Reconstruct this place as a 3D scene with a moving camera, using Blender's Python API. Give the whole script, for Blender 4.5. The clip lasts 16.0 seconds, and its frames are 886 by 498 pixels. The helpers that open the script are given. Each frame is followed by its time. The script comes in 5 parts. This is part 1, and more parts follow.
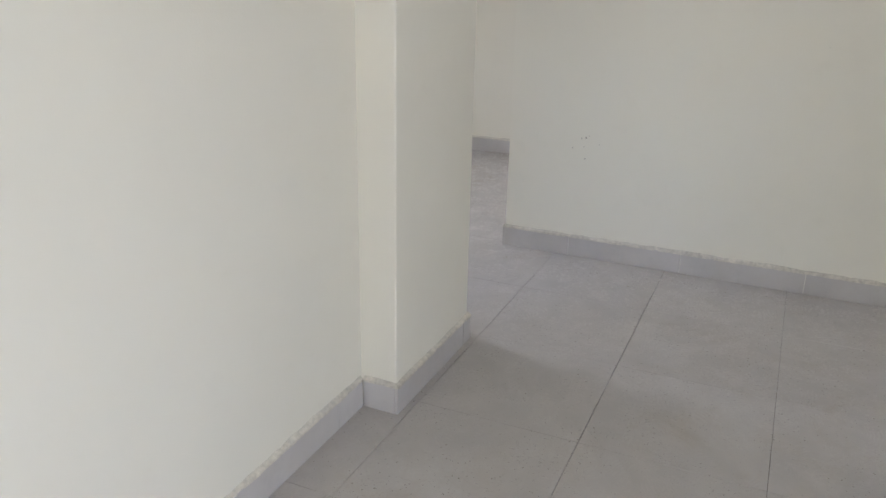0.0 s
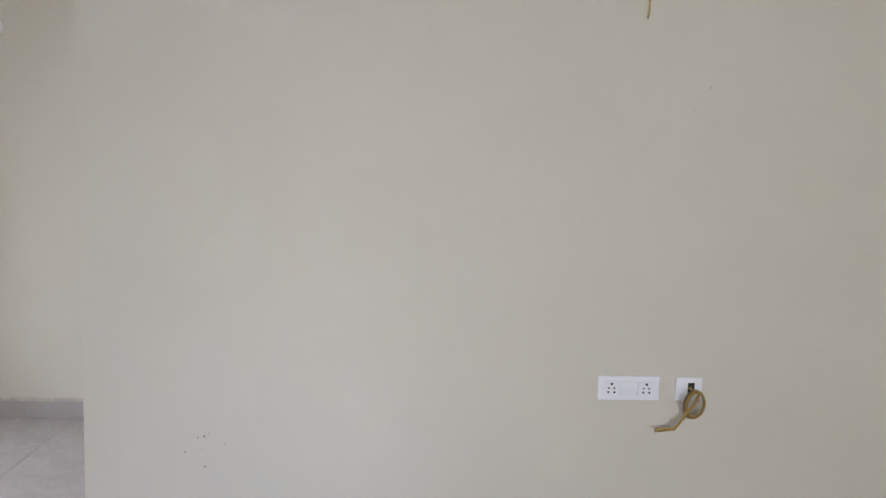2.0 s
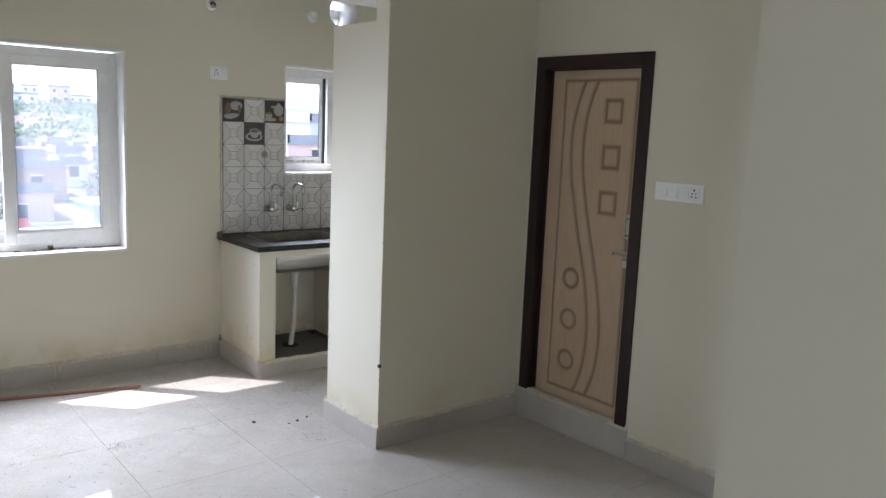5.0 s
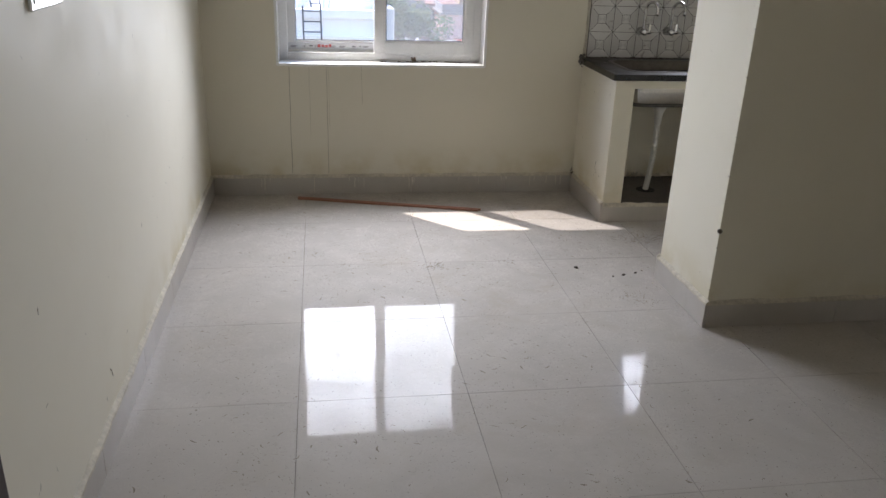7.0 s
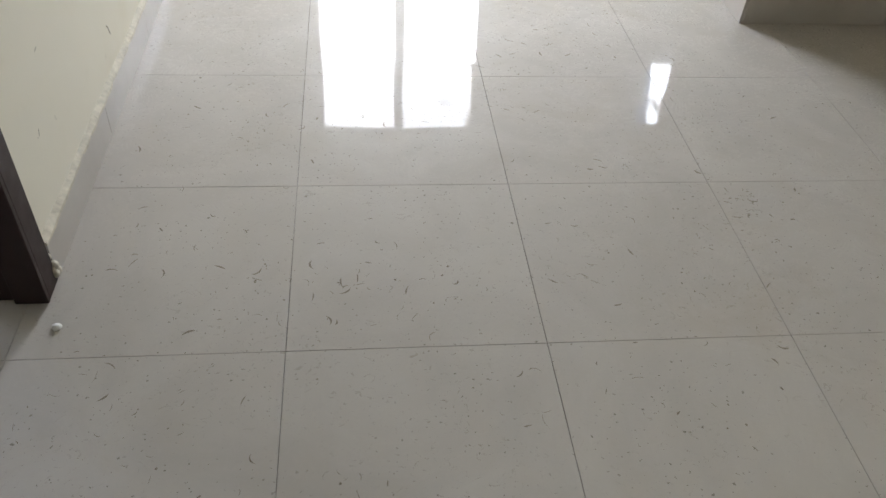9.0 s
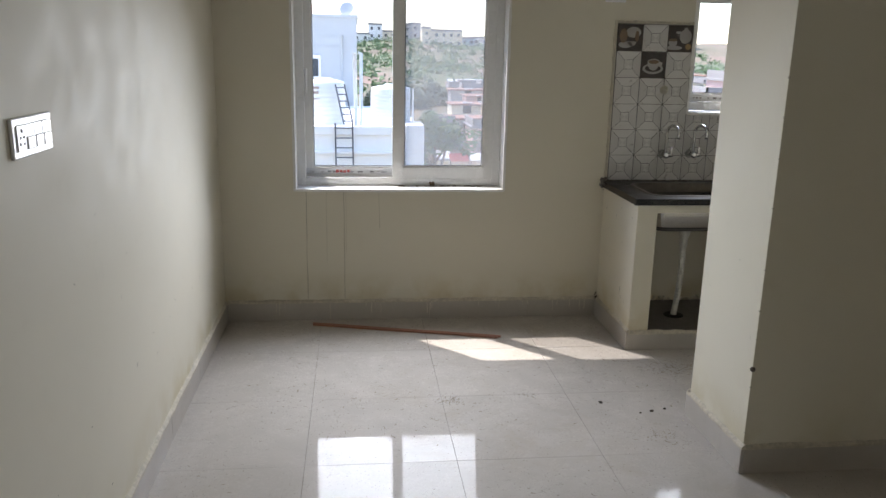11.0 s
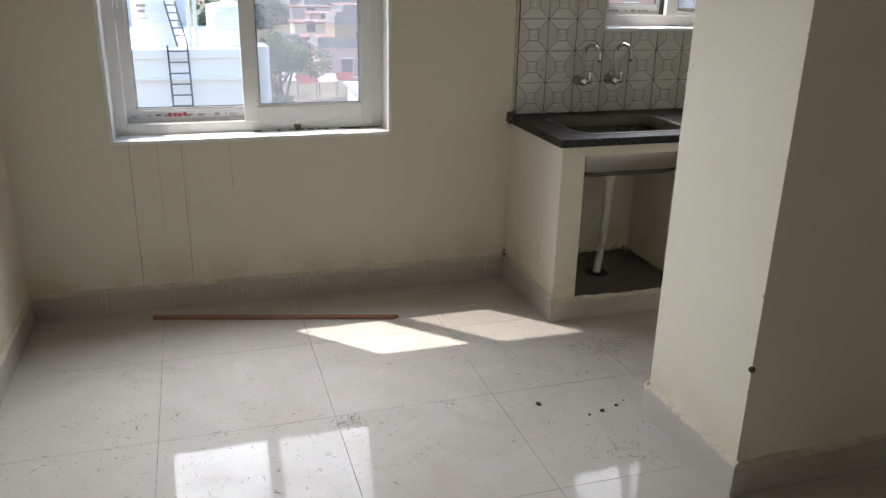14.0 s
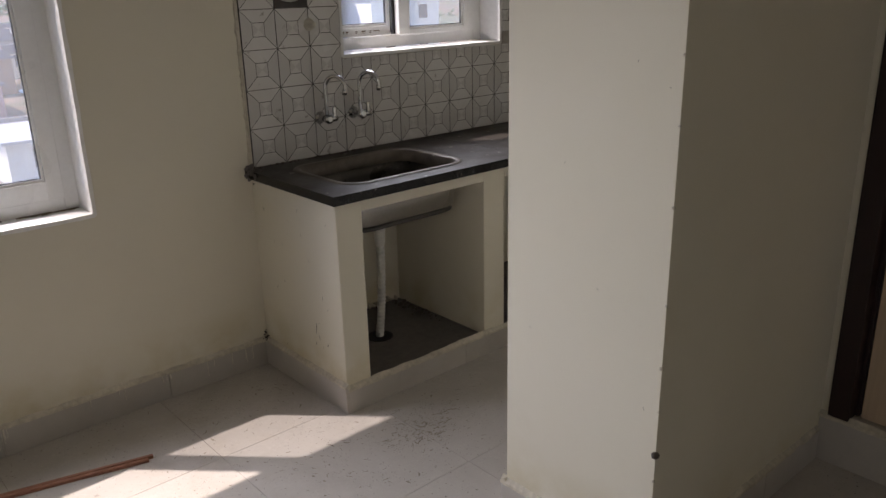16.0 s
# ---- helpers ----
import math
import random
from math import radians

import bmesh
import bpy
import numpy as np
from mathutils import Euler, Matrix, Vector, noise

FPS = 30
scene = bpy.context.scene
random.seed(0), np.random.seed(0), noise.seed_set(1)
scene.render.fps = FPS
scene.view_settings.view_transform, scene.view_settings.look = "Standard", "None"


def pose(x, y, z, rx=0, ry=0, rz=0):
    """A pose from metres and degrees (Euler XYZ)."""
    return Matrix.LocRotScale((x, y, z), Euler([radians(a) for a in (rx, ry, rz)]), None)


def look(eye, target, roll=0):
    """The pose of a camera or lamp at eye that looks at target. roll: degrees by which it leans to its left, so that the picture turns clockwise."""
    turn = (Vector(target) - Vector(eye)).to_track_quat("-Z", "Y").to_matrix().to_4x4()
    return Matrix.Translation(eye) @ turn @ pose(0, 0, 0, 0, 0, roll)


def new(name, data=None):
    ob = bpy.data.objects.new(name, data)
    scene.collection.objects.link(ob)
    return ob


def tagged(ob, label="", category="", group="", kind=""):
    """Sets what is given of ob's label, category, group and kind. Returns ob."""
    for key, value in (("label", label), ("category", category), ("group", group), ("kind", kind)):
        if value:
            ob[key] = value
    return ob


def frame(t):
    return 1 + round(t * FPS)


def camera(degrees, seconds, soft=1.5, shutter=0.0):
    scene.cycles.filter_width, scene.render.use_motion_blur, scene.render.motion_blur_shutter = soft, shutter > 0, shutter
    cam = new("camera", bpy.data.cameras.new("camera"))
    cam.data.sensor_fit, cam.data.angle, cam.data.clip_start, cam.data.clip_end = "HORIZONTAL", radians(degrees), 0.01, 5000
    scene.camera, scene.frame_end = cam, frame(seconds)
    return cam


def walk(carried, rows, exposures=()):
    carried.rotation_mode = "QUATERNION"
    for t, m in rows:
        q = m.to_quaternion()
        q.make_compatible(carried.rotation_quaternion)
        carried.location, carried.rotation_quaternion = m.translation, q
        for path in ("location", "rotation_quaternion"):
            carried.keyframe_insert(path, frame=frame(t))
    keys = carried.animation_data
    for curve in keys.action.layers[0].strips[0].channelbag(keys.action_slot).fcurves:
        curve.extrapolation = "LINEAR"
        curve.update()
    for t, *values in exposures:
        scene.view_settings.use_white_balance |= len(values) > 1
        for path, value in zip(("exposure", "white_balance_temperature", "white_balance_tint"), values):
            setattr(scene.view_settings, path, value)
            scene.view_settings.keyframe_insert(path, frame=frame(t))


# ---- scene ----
cam = camera(58.7, 16.0)
PATH = [
    (0, (-2.473, -0.413, 1.532), (-0.756, 0.342, 0.837), 1.2),
    (0.5, (-2.165, -0.376, 1.549), (-0.29, 0.056, 1.003), 0.9),
    (1, (-1.807, -0.334, 1.639), (0.142, -0.137, 1.236), 1.4),
    (1.5, (-1.485, -0.201, 1.67), (0.496, -0.243, 1.397), 1.6),
    (2, (-1.201, -0.145, 1.662), (0.785, -0.243, 1.439), 1.7),
    (2.5, (-0.84, -0.066, 1.645), (1.145, -0.022, 1.401), 1.0),
    (3, (-0.495, 0.02, 1.607), (1.461, 0.37, 1.374), -0.1),
    (3.5, (-0.22, 0.179, 1.634), (1.657, 0.817, 1.371), -0.4),
    (4, (0.038, 0.272, 1.632), (1.7725, 1.231, 1.368), 0.3),
    (4.5, (0.353, 0.3, 1.641), (1.868, 1.574, 1.361), 1.4),
    (5, (0.525, 0.377, 1.634), (1.775, 1.907, 1.325), 2.4),
    (7.3, (1.146, 0.706, 1.506), (1.403, 2.483, 0.623), 2.6),
    (7.5, (1.159, 0.707, 1.487), (1.409, 2.416, 0.477), 3.2),
    (8, (1.164, 0.705, 1.418), (1.406, 2.262, 0.187), 4.3),
    (8.5, (1.164, 0.703, 1.376), (1.39, 2.15, 0.015), 4.9),
    (9, (1.165, 0.704, 1.386), (1.38, 2.164, 0.035), 4.6),
    (9.5, (1.163, 0.716, 1.467), (1.363, 2.355, 0.34), 3.1),
    (10, (1.162, 0.739, 1.578), (1.352, 2.543, 0.735), 2.3),
    (10.2, (1.174, 0.738, 1.579), (1.358, 2.582, 0.827), 1.7),
    (12.5, (1.227, 1.414, 1.619), (1.505, 3.365, 1.281), 1.7),
    (13, (1.255, 1.577, 1.626), (1.548, 3.524, 1.272), 1.3),
    (13.5, (1.278, 1.686, 1.594), (1.691, 3.585, 1.122), 0.9),
    (14, (1.212, 1.82, 1.522), (1.782, 3.615, 0.85), 1.2),
    (14.5, (1.179, 1.955, 1.481), (1.829, 3.645, 0.631), 1.6),
    (15, (1.25, 2.171, 1.465), (1.995, 3.829, 0.63), 1.5),
    (15.5, (1.277, 2.395, 1.524), (2.174, 4.021, 0.783), 0.2),
    (16, (1.236, 2.596, 1.53), (2.485, 4.022, 0.892), -1.3),
]
# brightness of the clip's camera on the way
EXPOSURES = [(0.0, 3.53, 6130, 23), (1.0, 3.67, 5980, 25), (2.0, 3.68, 6000, 27), (3.5, 3.77, 5900, 26), (4.0, 3.76, 5950, 25),
             (4.5, 3.37, 6050, 23), (5.0, 2.88, 6100, 19), (7.3, 2.27, 6700, 20), (8.3, 2.67, 6800, 18), (9.0, 3.07, 6750, 15),
             (10.0, 2.2, 6700, 21), (10.2, 2.15, 6700, 19), (12.5, 1.95, 6700, 17), (13.5, 2.12, 6650, 15), (14.0, 2.13, 6850, 17),
             (14.5, 2.2, 6900, 20), (15.5, 2.05, 6850, 22), (16.0, 1.87, 6950, 25)]
walk(cam, [(t, look(eye, target, roll)) for t, eye, target, roll in PATH], EXPOSURES)

# ---- world, sun ----
SUN_WAY = Vector((0.99, -1.0, -2.05))
world = bpy.data.worlds.new("sky")
scene.world = world
world.use_nodes = True
wn = world.node_tree.nodes
sky = wn.new("ShaderNodeTexSky")
sky.sky_type = "NISHITA"
sky.sun_disc = False
sky.sun_elevation = math.atan2(2.05, math.hypot(0.99, 1.0))
sky.sun_rotation = math.atan2(-0.99, 1.0)
sky.dust_density = 0.6
sky.air_density = 1.0
sky.ozone_density = 2.0
bg = wn["Background"]
bg.inputs["Strength"].default_value = 0.13
world.node_tree.links.new(sky.outputs[0], bg.inputs["Color"])

sun_data = bpy.data.lights.new("sun", "SUN")
sun_data.energy = 1.75
sun_data.angle = radians(0.6)
sun_data.color = (1.0, 0.97, 0.92)
sun = new("sun", sun_data)
sun.matrix_world = look((0, 0, 30), Vector((0, 0, 30)) + SUN_WAY)


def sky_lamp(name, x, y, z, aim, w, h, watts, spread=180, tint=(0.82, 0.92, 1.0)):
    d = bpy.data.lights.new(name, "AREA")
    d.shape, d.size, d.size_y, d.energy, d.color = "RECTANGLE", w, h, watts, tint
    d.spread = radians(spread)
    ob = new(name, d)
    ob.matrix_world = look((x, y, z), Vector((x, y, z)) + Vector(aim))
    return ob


# daylight at both windows' panes; hall and bedroom openings are unseen, added for fill
DOWN = (0, -1, -0.42)
for z in (1.04, 1.54):
    sky_lamp("window_light", 1.193, 5.43, z, DOWN, 0.475, 0.428, 1.7, 115)
    sky_lamp("window_light", 1.732, 5.43, z, DOWN, 0.475, 0.428, 1.25, 115)
sky_lamp("kitchen_window_light", 3.409, 5.44, 1.52, DOWN, 0.302, 0.43, 1.0, 115)
sky_lamp("kitchen_window_light", 3.812, 5.44, 1.52, DOWN, 0.345, 0.43, 0.95, 115)
# lamp in an unseen opening, added to brighten the hall
sky_lamp("unseen_hall_light", -4.0, -3.07, 1.15, (0, 1, 0), 1.2, 2.1, 10.0)
# no window is known here; lamp added so the bedroom isn't dark
sky_lamp("added_bedroom_light", -1.2, 3.75, 1.4, (0, -1, 0), 1.2, 1.2, 0.7)

# ---- materials ----
class Mat:
    def __init__(self, name, base=(0.8, 0.8, 0.8), rough=0.5, metal=0.0, spec=0.5):
        self.m = bpy.data.materials.new(name)
        self.m.use_nodes = True
        self.t = self.m.node_tree
        self.b = self.t.nodes["Principled BSDF"]
        self.b.inputs["Base Color"].default_value = (*base, 1)
        self.b.inputs["Roughness"].default_value = rough
        self.b.inputs["Metallic"].default_value = metal
        self.b.inputs["Specular IOR Level"].default_value = spec
        self.co = self.t.nodes.new("ShaderNodeTexCoord")
        self.geo = None

    def node(self, kind, **ins):
        n = self.t.nodes.new("ShaderNode" + kind)
        for k, v in ins.items():
            n.inputs[k].default_value = v
        return n

    def link(self, a, b):
        self.t.links.new(a, b)

    def place(self):
        """World place of the shaded point."""
        if self.geo is None:
            self.geo = self.t.nodes.new("ShaderNodeNewGeometry")
        return self.geo.outputs["Position"]

    def noise(self, scale, detail=4.0, rough=0.55, stretch=None, vec=None, dist=0.0):
        n = self.node("TexNoise", Scale=scale, Detail=detail, Roughness=rough, Distortion=dist)
        src = vec or self.place()
        if stretch:
            mp = self.node("Mapping")
            mp.inputs["Scale"].default_value = stretch
            self.link(src, mp.inputs["Vector"])
            src = mp.outputs[0]
        self.link(src, n.inputs["Vector"])
        return n.outputs["Fac"]

    def ramp(self, fac, lo, hi, a=0.0, b=1.0):
        r = self.node("MapRange")
        r.inputs[1].default_value, r.inputs[2].default_value = lo, hi
        r.inputs[3].default_value, r.inputs[4].default_value = a, b
        self.link(fac, r.inputs[0])
        return r.outputs[0]

    def math(self, op, a, b=None):
        n = self.t.nodes.new("ShaderNodeMath")
        n.operation = op
        for i, v in ((0, a), (1, b)):
            if v is None:
                continue
            if isinstance(v, (int, float)):
                n.inputs[i].default_value = v
            else:
                self.link(v, n.inputs[i])
        return n.outputs[0]

    def mix(self, fac, a, b):
        n = self.t.nodes.new("ShaderNodeMix")
        n.data_type = "RGBA"
        for i, v in ((0, fac), (6, a), (7, b)):
            if isinstance(v, (int, float)):
                n.inputs[i].default_value = v
            elif isinstance(v, tuple):
                n.inputs[i].default_value = (*v, 1)
            else:
                self.link(v, n.inputs[i])
        return n.outputs[2]

    def color(self, out):
        self.link(out, self.b.inputs["Base Color"])
        return self

    def rough(self, out):
        self.link(out, self.b.inputs["Roughness"])
        return self

    def bump(self, height, strength=0.2, distance=0.002):
        n = self.node("Bump", Strength=strength, Distance=distance)
        self.link(height, n.inputs["Height"])
        self.link(n.outputs[0], self.b.inputs["Normal"])
        return self


def simple(name, base, rough=0.5, metal=0.0, grain=0.12, scale=30.0, bump=0.1, big=2.5):
    """A colour with grain and a larger mottling."""
    k = Mat(name, base, rough, metal)
    n1, n2 = k.noise(scale, 6), k.noise(big, 4)
    f = k.math("ADD", k.ramp(n1, 0.3, 0.7, 0, 0.5), k.ramp(n2, 0.3, 0.7, 0, 0.5))
    dark = tuple(c * (1 - grain) for c in base)
    light = tuple(min(1, c * (1 + grain * 0.6)) for c in base)
    k.color(k.mix(f, dark, light))
    k.rough(k.ramp(n2, 0.3, 0.7, max(0.02, rough - 0.07), min(1, rough + 0.07)))
    if bump:
        k.bump(n1, bump, 0.001)
    return k.m


def wall_paint():
    k = Mat("cream_wall_paint", (0.78, 0.76, 0.66), 0.6, 0, 0.25)
    broad, mid, fine = k.noise(0.9, 5), k.noise(7, 5), k.noise(140, 3)
    c = k.mix(k.ramp(broad, 0.35, 0.7), (0.725, 0.680, 0.565), (0.695, 0.650, 0.532))
    c = k.mix(k.ramp(mid, 0.62, 0.8, 0, 0.35), c, (0.655, 0.607, 0.497))
    spots = k.noise(26, 2)
    c = k.mix(k.ramp(spots, 0.79, 0.83, 0, 0.5), c, (0.45, 0.42, 0.36))
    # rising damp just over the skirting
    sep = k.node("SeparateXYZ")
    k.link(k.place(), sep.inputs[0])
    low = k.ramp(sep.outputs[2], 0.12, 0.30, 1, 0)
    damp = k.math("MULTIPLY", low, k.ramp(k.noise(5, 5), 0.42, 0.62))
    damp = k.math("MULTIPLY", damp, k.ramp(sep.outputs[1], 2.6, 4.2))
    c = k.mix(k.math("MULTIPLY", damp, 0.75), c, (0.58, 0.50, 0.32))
    k.color(c)
    k.rough(k.ramp(mid, 0.3, 0.7, 0.55, 0.7))
    h = k.math("ADD", k.math("MULTIPLY", fine, 0.25), k.noise(3.0, 3))
    k.bump(h, 0.25, 0.004)
    return k.m


def floor_tile():
    k = Mat("vitrified_floor_tile", (0.62, 0.58, 0.53), 0.05, 0, 0.2)
    info = k.t.nodes.new("ShaderNodeObjectInfo")
    vein = k.noise(2.2, 6, 0.6, dist=1.5)
    c = k.mix(k.ramp(vein, 0.35, 0.65), (0.465, 0.430, 0.39), (0.52, 0.484, 0.442))
    c = k.mix(k.math("MULTIPLY", info.outputs["Random"], 0.22), c, (0.44, 0.40, 0.355))
    # dusty film and brown grime in broad uneven patches
    film = k.ramp(k.noise(1.3, 6, 0.65), 0.42, 0.68)
    c = k.mix(k.math("MULTIPLY", film, 0.22), c, (0.56, 0.525, 0.48))
    grime = k.math("MULTIPLY", k.ramp(k.noise(3.4, 6, 0.7, dist=0.8), 0.50, 0.72), k.ramp(k.noise(0.8, 3), 0.40, 0.62))
    c = k.mix(k.math("MULTIPLY", grime, 0.55), c, (0.43, 0.37, 0.30))
    patch = k.ramp(k.noise(2.6, 4), 0.44, 0.62)
    smear = k.ramp(k.noise(26, 6, 0.7, dist=2.8), 0.605, 0.64)
    smear = k.math("MULTIPLY", smear, patch)
    c = k.mix(k.math("MULTIPLY", smear, 0.55), c, (0.30, 0.255, 0.205))
    speck = k.ramp(k.noise(95, 2, 0.5), 0.675, 0.71)
    speck = k.math("MULTIPLY", speck, k.ramp(k.noise(4, 3), 0.38, 0.55))
    c = k.mix(k.math("MULTIPLY", speck, 0.75), c, (0.16, 0.14, 0.11))
    k.color(c)
    # shoe treads: cells of ribs, each turned its own way, that dull the polish
    warp = k.node("TexNoise", Scale=5.0, Detail=2.0)
    k.link(k.place(), warp.inputs["Vector"])
    shift = k.t.nodes.new("ShaderNodeVectorMath")
    shift.operation = "MULTIPLY_ADD"
    k.link(warp.outputs["Color"], shift.inputs[0])
    shift.inputs[1].default_value = (0.16, 0.16, 0.0)
    k.link(k.place(), shift.inputs[2])
    at = shift.outputs[0]
    cell = k.node("TexVoronoi", Scale=8.5)
    k.link(at, cell.inputs["Vector"])
    rgb, xyz = k.node("SeparateColor"), k.node("SeparateXYZ")
    k.link(cell.outputs["Color"], rgb.inputs[0])
    k.link(at, xyz.inputs[0])
    turn = k.math("MULTIPLY", rgb.outputs[0], 6.283)
    along = k.math("ADD", k.math("MULTIPLY", xyz.outputs[0], k.math("COSINE", turn)), k.math("MULTIPLY", xyz.outputs[1], k.math("SINE", turn)))
    ribs = k.ramp(k.math("SINE", k.math("MULTIPLY", along, k.ramp(rgb.outputs[1], 0, 1, 380, 700))), 0.05, 0.45)
    ribs = k.math("MULTIPLY", ribs, k.ramp(cell.outputs["Distance"], 0.42, 0.52, 1, 0))
    ribs = k.math("MULTIPLY", ribs, k.ramp(rgb.outputs[2], 0.35, 0.40))
    ribs = k.math("MULTIPLY", ribs, k.ramp(k.noise(30, 3), 0.40, 0.52))
    # wiped swirls
    swirl = k.math("MULTIPLY", k.ramp(k.noise(30, 5, 0.65, dist=3.0), 0.52, 0.57), k.ramp(k.noise(5, 3), 0.40, 0.50))
    dull = k.math("MAXIMUM", ribs, k.math("MULTIPLY", swirl, 0.8))
    k.link(k.ramp(dull, 0, 1, 0.085, 0.025), k.b.inputs["Specular IOR Level"])
    r = k.math("ADD", 0.014, k.math("MULTIPLY", dull, 0.45))
    r = k.math("ADD", r, k.math("MULTIPLY", film, 0.02))
    r = k.math("ADD", r, k.math("MULTIPLY", smear, 0.3))
    k.rough(r)
    k.bump(k.noise(1.6, 2), 0.03, 0.003)
    return k.m


PAINT = wall_paint()
TILE = floor_tile()


def grout():
    """Joint filler: dark where dirt has settled, nearly the tile's own tone where it is flush."""
    k = Mat("grey_grout", (0.3, 0.27, 0.24), 0.9)
    c = k.mix(k.ramp(k.noise(1.7, 4), 0.40, 0.60), (0.10, 0.085, 0.07), (0.46, 0.43, 0.39))
    k.color(k.mix(k.ramp(k.noise(35, 3), 0.4, 0.7, 0, 0.5), c, (0.2, 0.17, 0.14)))
    return k.m


GROUT = grout()
CEILING = simple("white_ceiling_paint", (0.72, 0.72, 0.69), 0.7)


def skirting_tile():
    k = Mat("grey_skirting_tile", (0.42, 0.39, 0.365), 0.22)
    c = k.mix(k.ramp(k.noise(3, 5), 0.35, 0.65), (0.44, 0.405, 0.365), (0.50, 0.465, 0.425))
    drip = k.ramp(k.noise(6, 4, 0.6, (9, 9, 1.2)), 0.66, 0.70)
    c = k.mix(k.math("MULTIPLY", drip, 0.10), c, (0.62, 0.59, 0.54))
    dust = k.ramp(k.noise(22, 4), 0.55, 0.75)
    c = k.mix(k.math("MULTIPLY", dust, 0.16), c, (0.33, 0.30, 0.27))
    k.color(c)
    k.rough(k.ramp(k.noise(9, 4), 0.35, 0.7, 0.30, 0.38))
    return k.m


SKIRT = skirting_tile()
CEMENT = simple("rough_joint_plaster", (0.60, 0.55, 0.45), 0.9, 0, 0.35, 60, 0.6, 9)
UPVC = simple("white_upvc", (0.80, 0.80, 0.78), 0.28, 0, 0.06, 60, 0.02)
PUTTY = simple("white_putty_reveal", (0.82, 0.81, 0.78), 0.7, 0, 0.12, 40, 0.3)
SEAL = simple("black_rubber_seal", (0.03, 0.03, 0.032), 0.6)
PLATE = simple("white_switch_plastic", (0.90, 0.90, 0.90), 0.22, 0, 0.03, 80, 0.0)
# flat black that stands in for the dark inside holes
BLACK = simple("black_hole_shade", (0.012, 0.012, 0.012), 0.7)
STEEL = simple("brushed_steel", (0.50, 0.49, 0.47), 0.17, 1.0, 0.12, 90, 0.05)
CHROME = simple("chrome", (0.58, 0.58, 0.59), 0.08, 1.0, 0.05, 60, 0.0)
BRASS = simple("aged_nickel_lock", (0.55, 0.52, 0.46), 0.32, 1.0, 0.2)


def frame_wood():
    k = Mat("mahogany_varnish", (0.06, 0.014, 0.012), 0.25)
    g = k.noise(9, 5, 0.6, (5, 5, 0.35))
    c = k.mix(k.ramp(g, 0.3, 0.7), (0.015, 0.0048, 0.0044), (0.022, 0.0062, 0.0056))
    k.color(c)
    k.rough(k.ramp(k.noise(20, 4), 0.3, 0.7, 0.42, 0.55))
    k.bump(g, 0.05, 0.001)
    return k.m


FRAME_WOOD = frame_wood()


def pane(name, through_amount, dust):
    """Flat pane: lets light pass straight, mirrors a little of it, and its dust scatters some."""
    m = bpy.data.materials.new(name)
    m.use_nodes = True
    t = m.node_tree
    t.nodes.remove(t.nodes["Principled BSDF"])
    tr, gl, mx, tl, mx2 = (t.nodes.new("ShaderNode" + n) for n in ("BsdfTransparent", "BsdfGlossy", "MixShader", "BsdfTranslucent", "MixShader"))
    tr.inputs[0].default_value = (through_amount * 0.99, through_amount, through_amount, 1)
    tl.inputs[0].default_value = (0.9, 0.9, 0.9, 1)
    gl.inputs["Roughness"].default_value = 0.02
    mx.inputs[0].default_value = 0.03
    mx2.inputs[0].default_value = dust
    t.links.new(tr.outputs[0], mx.inputs[1])
    t.links.new(gl.outputs[0], mx.inputs[2])
    t.links.new(mx.outputs[0], mx2.inputs[1])
    t.links.new(tl.outputs[0], mx2.inputs[2])
    t.links.new(mx2.outputs[0], t.nodes["Material Output"].inputs[0])
    return m


GLASS_CLEAR = pane("clear_glass", 0.99, 0.004)
GLASS_DUSTY = pane("dusty_glass", 0.80, 0.10)


# ---- mesh helpers ----
def mesh_of(bm, name, material):
    me = bpy.data.meshes.new(name)
    bm.normal_update()
    bm.to_mesh(me)
    bm.free()
    for m in material if isinstance(material, (list, tuple)) else (material,):
        me.materials.append(m)
    return me


def box(bm, x0, x1, y0, y1, z0, z1, bevel=0.0, mat=0):
    """Adds a box to bm, its edges rounded by bevel."""
    vs = [bm.verts.new((x, y, z)) for x in (x0, x1) for y in (y0, y1) for z in (z0, z1)]
    a, b, c, d, e, f, g, h = vs
    faces = [bm.faces.new(q) for q in ((a, b, d, c), (e, g, h, f), (a, e, f, b), (c, d, h, g), (a, c, g, e), (b, f, h, d))]
    for fc in faces:
        fc.material_index = mat
    if bevel:
        edges = list({ed for fc in faces for ed in fc.edges})
        got = bmesh.ops.bevel(bm, geom=edges, offset=bevel, segments=2, profile=0.5, affect="EDGES", clamp_overlap=True)
        for fc in got["faces"]:
            fc.material_index = mat
    return bm


